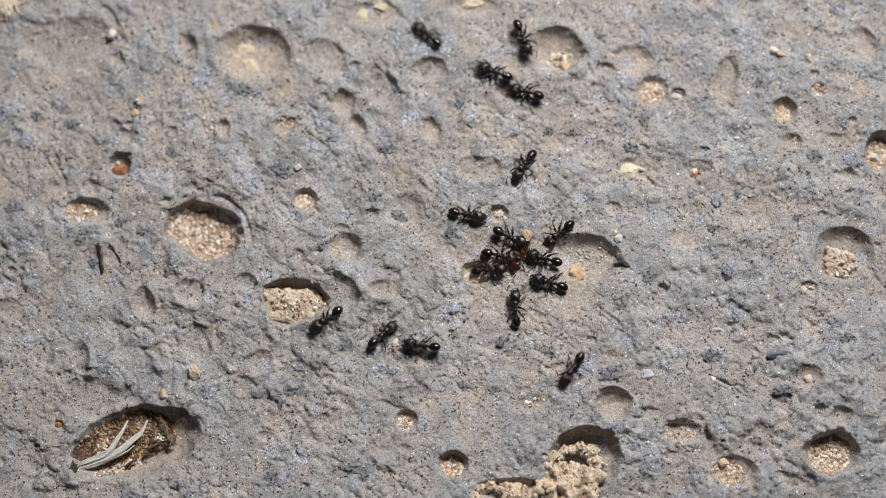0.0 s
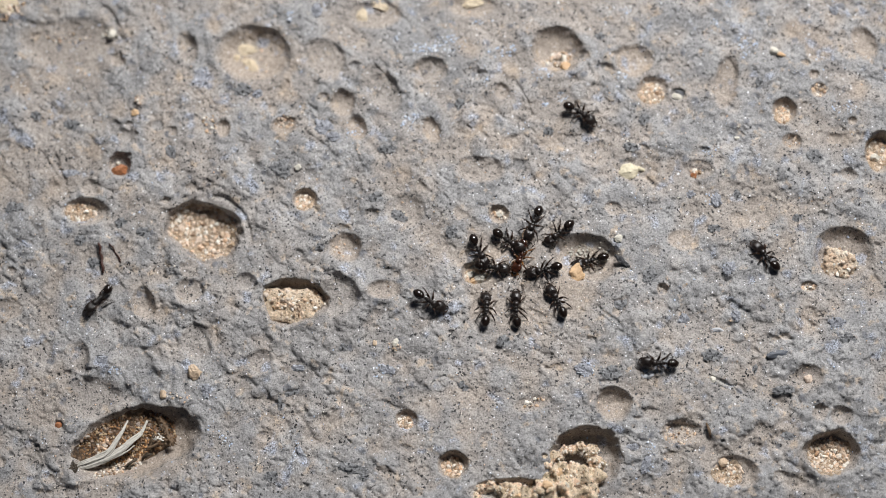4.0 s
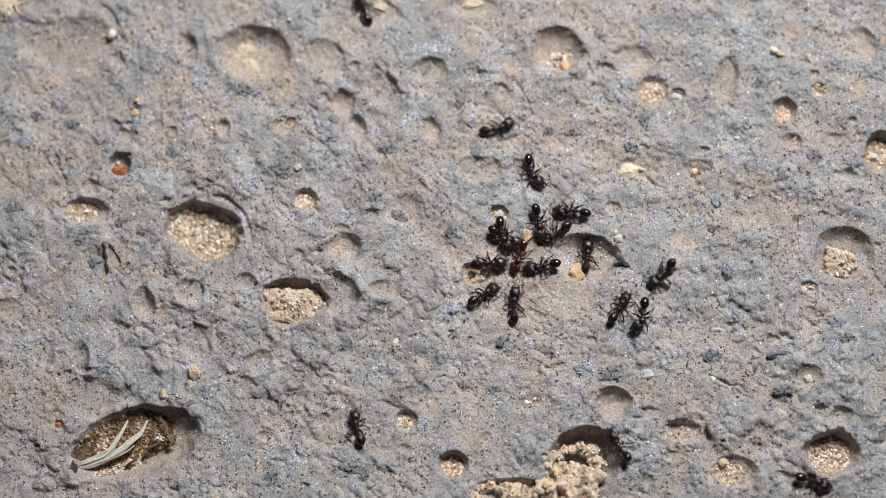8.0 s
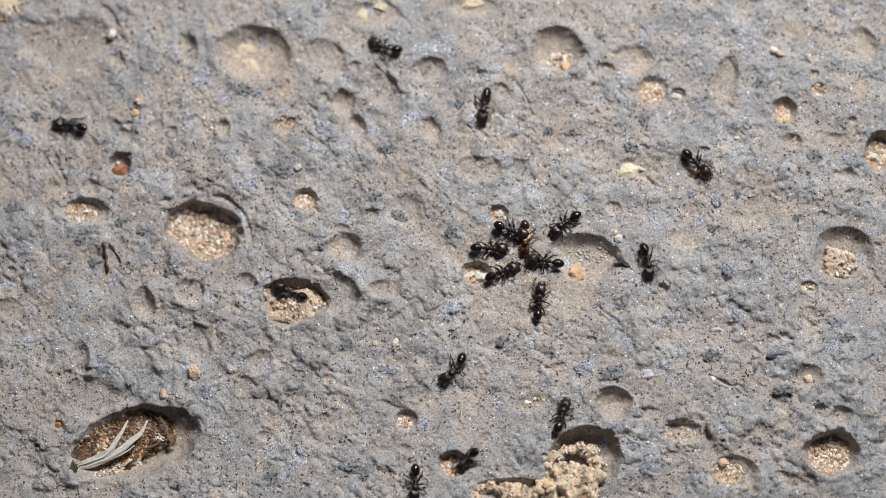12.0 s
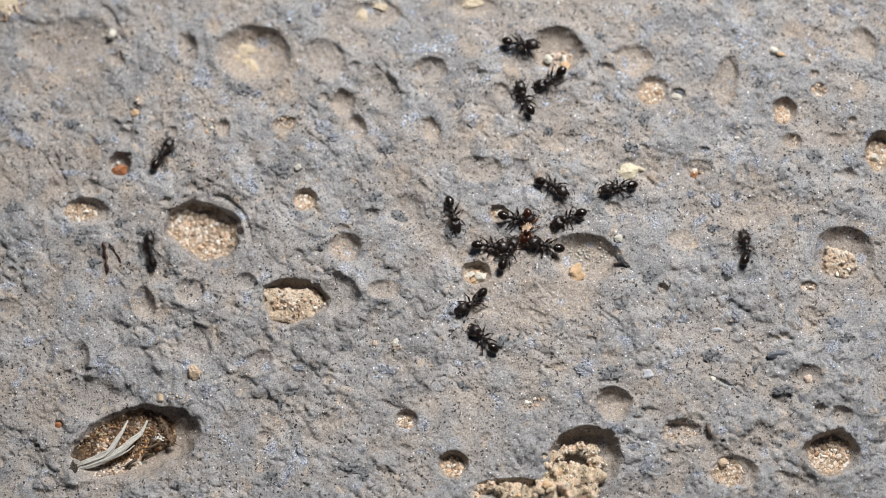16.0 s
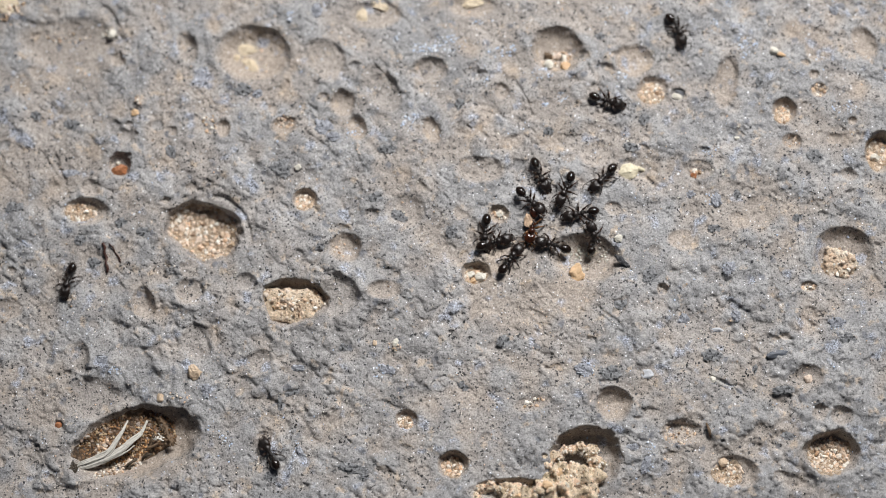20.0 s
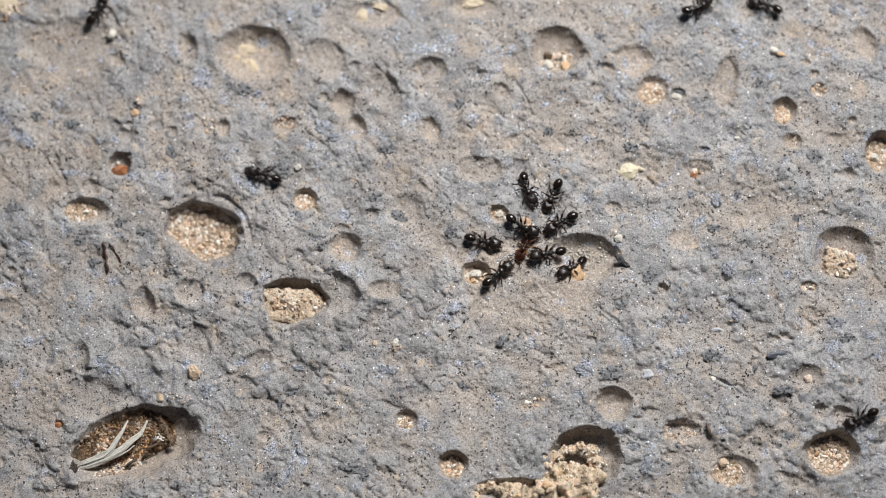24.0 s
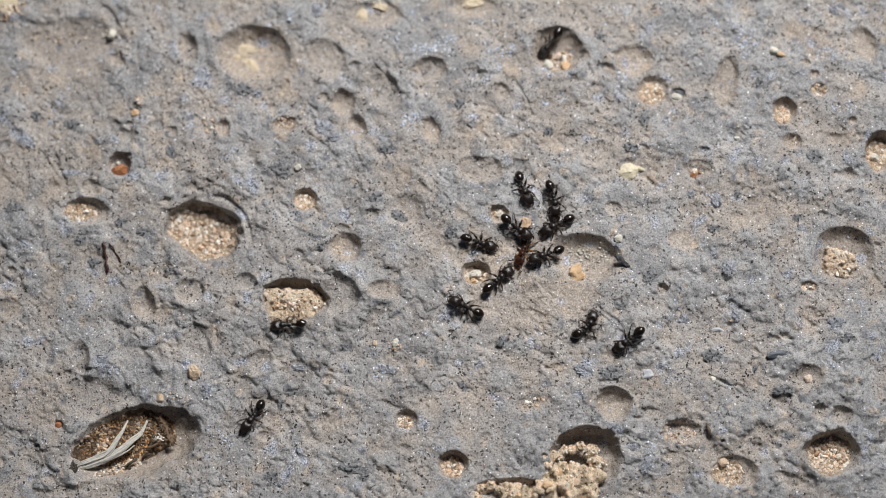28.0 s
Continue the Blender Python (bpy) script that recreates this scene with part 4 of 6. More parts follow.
for seed, (u, v, ru, rv, turn) in enumerate(((560, 20, 8, 10, 0), (572, 228, 14, 12, 20), (590, 242, 9, 7, 0), (456, 166, 8, 6, 0), (1221, 344, 8, 6, 0), (1268, 355, 8, 10, 0),
                                             (1291, 476, 10, 10, 0), (1482, 572, 12, 8, 0), (1143, 822, 6, 14, 20), (1122, 792, 10, 6, 0), (1034, 656, 14, 9, 20), (530, 652, 13, 5, 0),
                                             (688, 656, 14, 7, 20), (365, 692, 7, 10, 0), (535, 806, 5, 14, -30), (180, 638, 14, 7, 0), (1302, 560, 7, 9, 0), (1477, 18, 8, 6, 40), (1210, 565, 8, 8, 0))):
    pebble(u, v, ru, rv, 4, BLUESTONE, 170 + seed, "lavender-grey crystalline stone set in the mortar", turn, "stone_chip", "stone chip", 0.92, 0.45)

# sticks and stalks
nudged = twig([(183, 430, 3), (187, 438, 5), (185, 447, 4), (189, 456, 5), (188, 466, 4), (191, 474, 4), (190, 483, 3)], [2.0, 2.6, 2.2, 2.9, 2.3, 3.0, 2.2], REDBARK,
              "short dark reddish twig lying on the mortar")
twig([(194, 431, 2), (201, 439, 3), (204, 447, 2), (211, 456, 3), (214, 466, 2)], [1.0, 1.4, 1.2, 1.5, 0.8], REDBARK, "thin dark splinter beside a short twig")
twig([(1256, 668, 4), (1275, 678, 6), (1300, 688, 4)], [0.8, 1.1, 0.6], STRAW, "thin pale stalk lying in a groove")
twig([(1249, 748, 4), (1254, 762, 5), (1257, 774, 3)], [1.6, 3.0, 1.6], BROWN, "small brown bud scale on the mortar")
pebble(1102, 464, 15, 4, 5, GRIT, 101, "black flaky splinter lying in a crack", 42, "stone_chip", "stone chip", 0.3, 0.5)


def dry_tuft():
    """Bleached grass blades and brown bark lying in the deep pit."""
    thing = tagged(new("dry_grass_tuft"), "bleached dry grass tuft lying in a deep pit", "dry grass")
    thing.location = spot(134, 834, 6)
    home = Vector(thing.location)

    rng = random.Random(8)

    def strand(pts, r, mat, label, name="blade", flat=1.0):
        """A thin dry fibre, thickest in its middle, through plan points with their depth."""
        bm = bmesh.new()
        fine = []
        for k in range(len(pts) - 1):
            for q in range(4):
                e = q / 4
                p = [pts[max(0, k - 1)], pts[k], pts[k + 1], pts[min(len(pts) - 1, k + 2)]]
                fine.append([0.5 * (2 * p[1][i] + (p[2][i] - p[0][i]) * e + (2 * p[0][i] - 5 * p[1][i] + 4 * p[2][i] - p[3][i]) * e * e
                                    + (3 * p[1][i] - p[0][i] - 3 * p[2][i] + p[3][i]) * e ** 3) for i in range(3)])
        fine.append(list(pts[-1]))
        n = len(fine)
        tube(bm, [place(u, v, z) - home for u, v, z in fine],
             [r * S * (0.30 + 0.80 * math.sin(math.pi * (0.12 + 0.8 * k / n))) * (1.15 - 0.5 * k / n) for k in range(n)], 6)
        part(name, bm, mat, thing, label)

    pale = "bleached grey-white grass fibre"

    def bundle(line, width, count, r, mat, label, name="blade"):
        """Fibres lying side by side along a line, fanned a little, their ends frayed."""
        for k in range(count):
            x = 0.8 * ((k + 0.5) / count - 0.5) + rng.uniform(-0.3, 0.3)
            lean = rng.uniform(-0.5, 0.5)
            pts = []
            for i, (u, v, z) in enumerate(line):
                a, b = line[max(0, i - 1)], line[min(len(line) - 1, i + 1)]
                d = math.hypot(b[0] - a[0], b[1] - a[1])
                w = width[i] * (x + lean * (i / (len(line) - 1) - 0.4))
                pts.append((u - (b[1] - a[1]) / d * w + rng.uniform(-1.6, 1.6), v + (b[0] - a[0]) / d * w + rng.uniform(-1.6, 1.6), z + 2.5 * (1 - 4 * x * x) + rng.uniform(-1, 1)))
            far = len(pts) if abs(x) < 0.25 else len(pts) - (rng.random() < 0.6) - (rng.random() < 0.35)
            strand(pts[:max(3, far)], r * rng.uniform(0.75, 1.25), mat, label, name)

    bundle(((130, 828, -8), (152, 819, -5), (176, 810, -4), (194, 799, -3), (208, 777, -5), (218, 760, -9), (224, 746, -16)), (5, 8, 9, 8, 5, 3, 1), 12, 1.25, STRAW, pale)
    bundle(((131, 831, -10), (158, 822, -8), (186, 812, -7), (212, 797, -8), (232, 781, -10), (248, 768, -13), (258, 746, -20)), (5, 9, 12, 11, 9, 5, 1), 16, 1.3, STRAW, pale)
    bundle(((178, 816, -14), (200, 809, -12), (222, 800, -14), (236, 790, -18)), (6, 9, 9, 7), 6, 1.0, STRAW, pale)
    bundle(((117, 836, 3), (127, 831, 6), (139, 826, 1)), (12, 14, 9), 7, 1.4, ROOT, "blackened fibre at the tuft's base", "blade_base")
    bundle(((128, 818, 3), (133, 830, 6), (128, 842, 3)), (6, 9, 6), 4, 1.2, ROOT, "blackened fibre at the tuft's base", "blade_base")
    def flakes(line, spread, count, r, mat, label):
        """Ragged scraps of bark strewn along a line, roughly in its direction."""
        for k in range(count):
            q = rng.uniform(0, len(line) - 1.001)
            i = int(q)
            a, b = line[i], line[i + 1]
            u, v, z = (a[n] + (b[n] - a[n]) * (q - i) for n in range(3))
            bm = bmesh.new()
            rough_stone(bm, (0, 0, 0), (r * rng.uniform(0.8, 2.0) * S, r * rng.uniform(0.25, 0.5) * S, r * rng.uniform(0.15, 0.4) * S), rng, 2, 0.55)
            m = Matrix.Translation(place(u + rng.uniform(-spread, spread), v + rng.uniform(-spread, spread), z + rng.uniform(-3, 3)) - home)
            m = m @ Matrix.Rotation(math.atan2(-(b[1] - a[1]), b[0] - a[0]) + rng.uniform(-0.6, 0.6), 4, "Z") @ Matrix.Rotation(rng.uniform(-0.6, 0.6), 4, "Y")
            bmesh.ops.transform(bm, matrix=m, verts=bm.verts)
            part("bark_flake", bm, mat, thing, label)

    flakes(((278, 742, -22), (288, 755, -15), (294, 770, -13), (301, 788, -19)), 3.5, 12, 5.5, BROWN, "brown curled bark flake")
    flakes(((262, 794, -20), (274, 781, -15), (284, 775, -13), (296, 779, -15), (304, 786, -19)), 5, 14, 5.5, BROWN, "brown bark fibre")
    flakes(((270, 786, -13), (282, 776, -11), (298, 782, -14)), 4, 8, 4.0, STRAW, "pale bark fibre")
    # dark scraps added to draw the shadow line below the tuft
    flakes(((200, 836, -24), (226, 824, -22), (252, 812, -21), (270, 800, -22)), 3, 6, 5.0, ROOT, "dark scrap laid along a shadow line")


dry_tuft()


def litter():
    """Single sand grains strewn over the slab, thickest where dust gathers, and dark grit and glint-tinted quartz set
    in the mortar, thick in some patches.
    """
    rng = np.random.default_rng(77)
    sets = {0: [], 1: [], 2: [], 3: []}
    while sum(map(len, sets.values())) < 3000:
        u, v = rng.uniform(-30, 1598), rng.uniform(-30, 912)
        j, i = min(len(GV) - 1, np.searchsorted(GV, v)), min(len(GU) - 1, np.searchsorted(GU, u))
        if rng.random() > 0.25 + DUST[j, i]:
            continue
        r = 0.55 + 1.3 * rng.random() ** 3
        sets[0 if rng.random() < 0.55 else 1].append((u, v, ground(u, v) + 0.25 * r, r))
    uu, vv = rng.uniform(-30, 1598, 14000), rng.uniform(-30, 912, 14000)
    patch = 0.5 + 0.7 * vnoise(uu, vv, 60, 51) + 0.5 * vnoise(uu, vv, 21, 52)
    keep = rng.random(14000) < 0.08 + np.clip(patch, 0, 1) ** 2 * 0.55
    for u, v in zip(uu[keep], vv[keep]):
        if len(sets[2]) < 2900:
            r = 0.7 + 2.0 * rng.random() ** 3.2
            sets[2].append((u, v, ground(u, v) - 0.15 * r, r))
    for u, v in rng.uniform((-30, -30), (1598, 912), (1150, 2)):
        r = 0.6 + 1.7 * rng.random() ** 4
        sets[3].append((u, v, ground(u, v) + 0.1 * r, r))
    for k, mat, words in ((0, SAND, "tan sand grains strewn over grey mortar"), (1, PALE, "white quartz grains strewn over grey mortar"),
                          (2, GRIT, "black grit set in grey mortar"), (3, GLINT, "quartz specks with a painted glint in grey mortar")):
        grains("sand", sets[k], mat, rng, words)


litter()


# ---- ants ----
def ant_leg(root, knee, ankle, tip, parent, mat):
    """A leg whose origin is its hip: thigh, shin and thin foot."""
    bm = bmesh.new()
    h = Vector(root)
    k, a, t = (Vector(p) - h for p in (knee, ankle, tip))
    z = Vector()
    tube(bm, [z * S, k * 0.12 * S, k * 0.45 * S, k * 0.88 * S, k * S, (k + (a - k) * 0.12) * S, (k + (a - k) * 0.6) * S, a * S,
              (a + (t - a) * 0.5) * S, t * S],
         [q * S for q in (1.9, 1.45, 2.3, 1.55, 1.05, 1.2, 1.45, 0.95, 0.65, 0.42)])
    ob = part("leg", bm, mat, parent)
    ob.location = h * S
    return ob


def build_ant(name, shell, limb, label, dull):
    """A worker ant facing +x, feet on z = 0, built in plan units."""
    ant = tagged(new(name), label, "ant", "ants on the slab")

    def body(name, at, lumps, mat, label="", tip=None):
        bm = bmesh.new()
        for c, r in lumps:
            ball(bm, c, r, 22, 15)
        for v in bm.verts:
            if tip:
                v.co = tip(v.co)
            v.co *= S
        ob = part(name, bm, mat, ant, label)
        ob.location = Vector(at) * S
        return ob

    body("thorax", (1, 0, 13), (((5.0, 0, 1.2), (6.0, 6.2, 5.2)), ((-1.2, 0, 0.2), (4.2, 3.9, 4.2)), ((-7.0, 0, -0.8), (4.8, 4.7, 4.5)),
                                ((-10.4, 2.2, 1.6), (2.4, 0.8, 0.8)), ((-10.4, -2.2, 1.6), (2.4, 0.8, 0.8))), dull)
    body("petiole", (-12.6, 0, 12), (((0.6, 0, 0.8), (2.0, 2.9, 3.4)), ((-3.8, 0, 0.4), (2.3, 3.4, 3.3)), ((-1.6, 0, -1.6), (5.4, 1.3, 1.3))), dull)

    def egg(p):
        k = (p.x + 21) / 22
        p.y *= 0.80 + 0.42 * k * (1.35 - k)
        p.z *= 0.82 + 0.25 * k
        return p

    body("gaster", (-17, 0, 12.5), (((-9.6, 0, 0), (10.4, 8.4, 7.8)), ((-5.2, 0, 0.1), (6.0, 7.4, 7.1))), shell, "glossy black egg-shaped abdomen", egg)

    def boxy(p):
        """A flat-topped, square-shouldered capsule, hollowed behind and narrower at the jaws."""
        q = max(-1.0, min(1.0, (p.x - 9.6) / 10.4))
        e = (abs(q) ** 3.2 + (abs(p.y) / 9.2) ** 3.2) ** (1 / 3.2)
        d = math.hypot(q, p.y / 9.2)
        k = min(1.22, d / e) if e > 0.05 else 1.0
        p.x, p.y = 9.6 + (p.x - 9.6) * k, p.y * k * (1.0 - 0.07 * max(0.0, q) - 0.03 * q * q)
        p.z = p.z * (0.86 if p.z > 0 else 1.0)
        if q < -0.4:
            p.x += 2.2 * max(0.0, 1 - (abs(p.y) / 6) ** 2)
        return p

    head = body("head", (9.5, 0, 13), (((9.6, 0, 0), (10.4, 9.2, 7.0)), ((18.2, 0, -1.6), (3.2, 5.0, 2.8))), dull, "squarish finely grooved black head", boxy)
    head.rotation_euler = (0, radians(12), 0)
    for sd in (-1, 1):
        bm = bmesh.new()
        tube(bm, [Vector(p) * S for p in ((17.5, sd * 5.2, -1.6), (21.5, sd * 5.4, -2), (24, sd * 3.1, -2.2), (25.2, sd * 0.8, -2.3))],
             [1.9 * S, 1.8 * S, 1.3 * S, 0.4 * S])
        part("mandible", bm, limb, head, "curved brown jaw")
        bm = bmesh.new()
        tube(bm, [Vector(p) * S for p in ((17, sd * 4.0, 1.5), (18.5, sd * 9, 4.0), (20, sd * 14, 4.5), (23.5, sd * 14.5, 2.5), (28, sd * 12.5, 0.0), (31, sd * 10.5, -3))],
             [0.65 * S, 0.5 * S, 0.6 * S, 0.55 * S, 0.8 * S, 0.6 * S])
        part("antenna", bm, limb, head, "elbowed feeler")
        bm = bmesh.new()
        ball(bm, Vector((10.5, sd * 9.6, 2.4)) * S, (1.6 * S, 1.1 * S, 1.4 * S), 8, 6)
        part("eye", bm, shell, head)
        ant_leg((6, sd * 4.6, 9.5), (12, sd * 10.5, 15), (17, sd * 15.5, 4), (22, sd * 17.5, 0), ant, limb)
        ant_leg((0, sd * 4.8, 9.0), (-3, sd * 12.5, 15), (-6, sd * 18, 4), (-8, sd * 21, 0), ant, limb)
        ant_leg((-6, sd * 4.2, 9.0), (-14, sd * 10, 14), (-21, sd * 14.5, 4), (-27, sd * 16.5, 0), ant, limb)
    return ant


def under(u, v, turn):
    """A pose on the slab at a plan place, heading `turn` degrees (0 right, 90 up), leaning with the ground beneath."""
    c, s = math.cos(radians(turn)), math.sin(radians(turn))
    f, b = (max(ground(u + k * c, v - k * s, TOP) + rise(u + k * c, v - k * s) for k in q) for q in ((12, 20, 28), (-12, -20, -28)))
    lft, rgt = (ground(u - k * s, v - k * c, TOP) + rise(u - k * s, v - k * c) for k in (22, -22))
    mid = ground(u, v, TOP) + rise(u, v)
    z = max(mid - 1.5, 0.5 * (f + b) - 3, 0.5 * (lft + rgt) - 3)
    pitch = max(-0.5, min(0.5, math.atan2(f - b, 40)))
    roll = max(-0.35, min(0.35, math.atan2(lft - rgt, 44)))
    m = Matrix.Translation(place(u, v, z - rise(u, v))) @ Matrix.Rotation(radians(turn), 4, "Z")
    return m @ Matrix.Rotation(-pitch, 4, "Y") @ Matrix.Rotation(roll, 4, "X")


worker = build_ant("ant", SHELL, LIMB, "glossy black pavement ant walking over grey mortar", MATT)
ants = [worker] + [copy_thing(worker, pose(0, 0, 0)) for _ in range(23)]
prey = build_ant("dead_ant", PREY, AMBERLIMB, "red-brown dead ant dragged by black ants", PREY)
rng = random.Random(5)
for a in ants + [prey]:
    for o in a.children:          # every ant carries its head and abdomen a little differently
        if o.name.startswith("gaster"):
            o.rotation_euler = (0, radians(rng.uniform(-8, 14)), radians(rng.uniform(-12, 12)))
        elif o.name.startswith("head"):
            o.rotation_euler = (0, radians(rng.uniform(4, 22)), radians(rng.uniform(-10, 10)))


# ---- what moves ----
def turn_to(a, b):
    return (b - a + 180) % 360 - 180


def trail(rows):
    """Rows of seconds, plan place and heading, filled in so that an ant walks along its own heading."""
    out = []
    for (t0, u0, v0, h0), (t1, u1, v1, h1) in zip(rows, rows[1:]):
        d = math.hypot(u1 - u0, v1 - v0)
        n = max(1, round((t1 - t0) / 0.1)) if d > 14 or abs(turn_to(h0, h1)) > 25 else 1
        n = min(n, 14)
        pull = min(0.8 * d, 160)
        a, b = radians(h0), radians(h1)
        m0, m1 = (pull * math.cos(a), -pull * math.sin(a)), (pull * math.cos(b), -pull * math.sin(b))
        for k in range(n):
            s = k / n
            q = (2 * s ** 3 - 3 * s * s + 1, s ** 3 - 2 * s * s + s, -2 * s ** 3 + 3 * s * s, s ** 3 - s * s)
            u = q[0] * u0 + q[1] * m0[0] + q[2] * u1 + q[3] * m1[0]
            v = q[0] * v0 + q[1] * m0[1] + q[2] * v1 + q[3] * m1[1]
            h = h0 + turn_to(h0, h1) * s
            if d > 50 and 0 < k < n:
                g = [(6 * s * s - 6 * s) * (x0 - x1) + (3 * s * s - 4 * s + 1) * p0 + (3 * s * s - 2 * s) * p1
                     for x0, x1, p0, p1 in ((u0, u1, m0[0], m1[0]), (v0, v1, m0[1], m1[1]))]
                way = math.degrees(math.atan2(-g[1], g[0]))
                lead = min(1.0, d / 140) * min(1.0, 4 * s * (1 - s) + 0.35)
                if abs(turn_to(h, way)) < 110:
                    h = h + turn_to(h, way) * lead
            out.append((t0 + (t1 - t0) * s, u, v, h))
    out.append(rows[-1])
    full = [out[0]]
    for r in out[1:]:                 # no turn of more than 70 degrees from row to row
        p = full[-1]
        bend = turn_to(p[3], r[3])
        for k in range(1, int(abs(bend) // 70) + 1):
            s = k / (int(abs(bend) // 70) + 1)
            t = p[0] + (r[0] - p[0]) * s
            if frame(t) > frame(full[-1][0]) and frame(t) < frame(r[0]):
                full.append((t, p[1] + (r[1] - p[1]) * s, p[2] + (r[2] - p[2]) * s, p[3] + bend * s))
        if frame(r[0]) > frame(full[-1][0]):
            full.append(r)
    return full


def crawl(ant, rows):
    """Key an ant along its rows, and its legs in two sets of three that step in turn."""
    path = trail(rows)
    walk(ant, [(t, under(u, v, h)) for t, u, v, h in path])
    legs = [o for o in ant.children if o.name.startswith("leg")]
    steps, phase = [], 0
    for (t0, u0, v0, h0), (t1, u1, v1, h1) in zip(path, path[1:]):
        d = math.hypot(u1 - u0, v1 - v0)
        if d > 5:
            phase += 1
            steps.append((t0, (phase % 2) * 2 - 1, min(1.0, 0.35 + d / 30)))
        elif not steps or steps[-1][2] > 0.3:
            steps.append((t0, (phase % 2) * 2 - 1, 0.25))
    steps.append((28.0, 1, 0.25))
    if steps[0][0] > 0:
        steps.insert(0, (0.0, 1, 0.25))
    for k, leg in enumerate(legs):
        side = 1 if leg.location.y > 0 else -1
        fixed = rng.uniform(-9, 9)
        at, last = [], -1
        for t, w, much in steps:
            if frame(t) > last:
                last = frame(t)
                sw = w if k % 2 == 0 else -w
                m = Matrix.Translation(leg.location) @ Matrix.Rotation(radians(fixed - side * sw * 15 * much), 4, "Z")
                at.append((t, m @ Matrix.Rotation(radians(side * 5 * much * max(0, sw)), 4, "X")))
        walk(leg, at)
    # the head looks into a turn and the abdomen trails behind it
    bends = [(0.0, 0.0)] + [(t1, max(-26.0, min(26.0, 0.55 * turn_to(h0, h1) + rng.uniform(-6, 6)))) for (t0, u0, v0, h0), (t1, u1, v1, h1) in zip(path, path[1:])
                            if math.hypot(u1 - u0, v1 - v0) > 3]
    for o in ant.children:
        if o.name.startswith(("head", "gaster")):
            sign = 1 if o.name.startswith("head") else -0.9
            home = Matrix.Translation(o.location) @ o.rotation_euler.to_matrix().to_4x4()
            at, last = [], -1
            for t, bend in bends + [(28.0, 0.0)]:
                if frame(t) > last:
                    last = frame(t)
                    at.append((t, home @ Matrix.Rotation(radians(sign * bend), 4, "Z")))
            walk(o, at)


def motions():
    crawl(ants[0], [(0, 755, 63, 136), (0.44, 611, -77, 136), (1.29, 520, -79, -102), (1.5, 502, 9, -102), (2, 523, 239, -125), (2.5, 494, 239, -178), (3, 461, 438, -47), (3.5, 745, 521, -26), (5.5, 820, 573, 32), (6, 820, 562, 55), (6.5, 803, 555, 68), (7, 840, 525, 31), (7.5, 836, 519, 45), (8, 858, 523, 30), (8.5, 872, 609, -32), (9, 890, 633, -6), (9.5, 918, 657, -37), (10, 903, 724, -120), (10.5, 910, 809, -86), (11, 903, 805, -151), (11.5, 938, 803, -158), (12, 828, 815, -132), (12.44, 702, 957, -132), (16.06, 1001, 957, 90), (16.5, 1001, 657, 67), (17, 1296, 541, 20), (17.5, 1500, 446, 21), (17.7, 1485, 385, 100), (18, 1498, 195, 87), (18.3, 1483, 20, 95), (18.45, 1470, -75, 95), (19.5, 1643, -75, 0), (23.68, 1643, 691, -158), (24, 1518, 741, -158), (24.3, 1643, 741, 0), (24.91, 1643, 957, -152), (26.5, 1643, -75, 90), (27.56, 1089, -77, -128), (28, 969, 76, -128)])
    crawl(ants[1], [(0, 926, 72, -71), (0.5, 928, 107, -100), (1, 835, 190, -139), (1.5, 786, 182, -172), (2, 658, 278, -167), (2.5, 347, 340, -133), (3, 370, 362, -95), (3.5, 310, 405, -136), (4.79, -78, 780, -136), (6.79, -75, -75, 58), (8.06, 466, -75, -103), (8.5, 423, 105, -103), (9, 461, 223, -69), (9.5, 510, 297, -19), (10, 635, 182, 6), (10.5, 869, 221, -8), (11, 1027, 231, -31), (11.5, 1171, 207, 61), (12, 1235, 291, -47), (12.5, 1281, 391, -27), (14.5, 1143, 414, 122), (15, 1027, 294, 137), (15.5, 933, 176, 114), (16, 927, 174, 111), (16.5, 903, 209, 144), (17, 838, 205, 175), (17.5, 849, 142, 117), (18, 829, 13, 67), (18.5, 911, 14, 140), (19, 1011, 43, -21), (19.5, 1089, 41, -2), (20, 1201, 56, -64), (20.5, 1205, 177, -45), (21, 1241, 318, -63), (21.5, 1214, 468, -123), (22.89, 897, 960, -123), (28, 897, 960, -123)])
    crawl(ants[2], [(0, 871, 129, 158), (0.5, 798, 185, -131), (1, 632, 398, -146), (1.5, 460, 454, 151), (2, 329, 409, 167), (2.5, 286, 551, -97), (3, 528, 736, -49), (3.5, 699, 886, -68), (3.7, 729, 960, -68), (6.3, 928, 957, 90), (6.5, 928, 880, -84), (7, 973, 662, -156), (7.5, 1027, 592, 71), (8, 1099, 545, 59), (8.5, 1057, 605, 68), (9, 1039, 428, 93), (9.5, 1018, 445, 81), (10, 982, 587, -137), (10.5, 947, 741, -65), (11, 903, 718, -141), (11.5, 725, 757, -128), (12, 736, 860, -92), (12.24, 732, 960, -92), (14.58, 1643, 957, 49), (17.23, 1643, -75, 97), (17.6, 1400, -75, 180), (20.56, 1110, -76, -30), (21, 1331, 51, -30), (21.5, 1460, 192, -81), (23.5, 1429, 195, 92), (24, 1353, 11, 157), (24.44, 1151, -76, 157), (25.07, 1238, -75, -147), (25.5, 1087, 23, -147), (26, 912, 127, -117), (26.1, 909, 194, -95), (26.5, 920, 314, -115), (26.7, 850, 343, -150), (26.8, 790, 362, -140), (27, 741, 440, -127), (27.5, 712, 576, -102), (28, 508, 579, -177)])
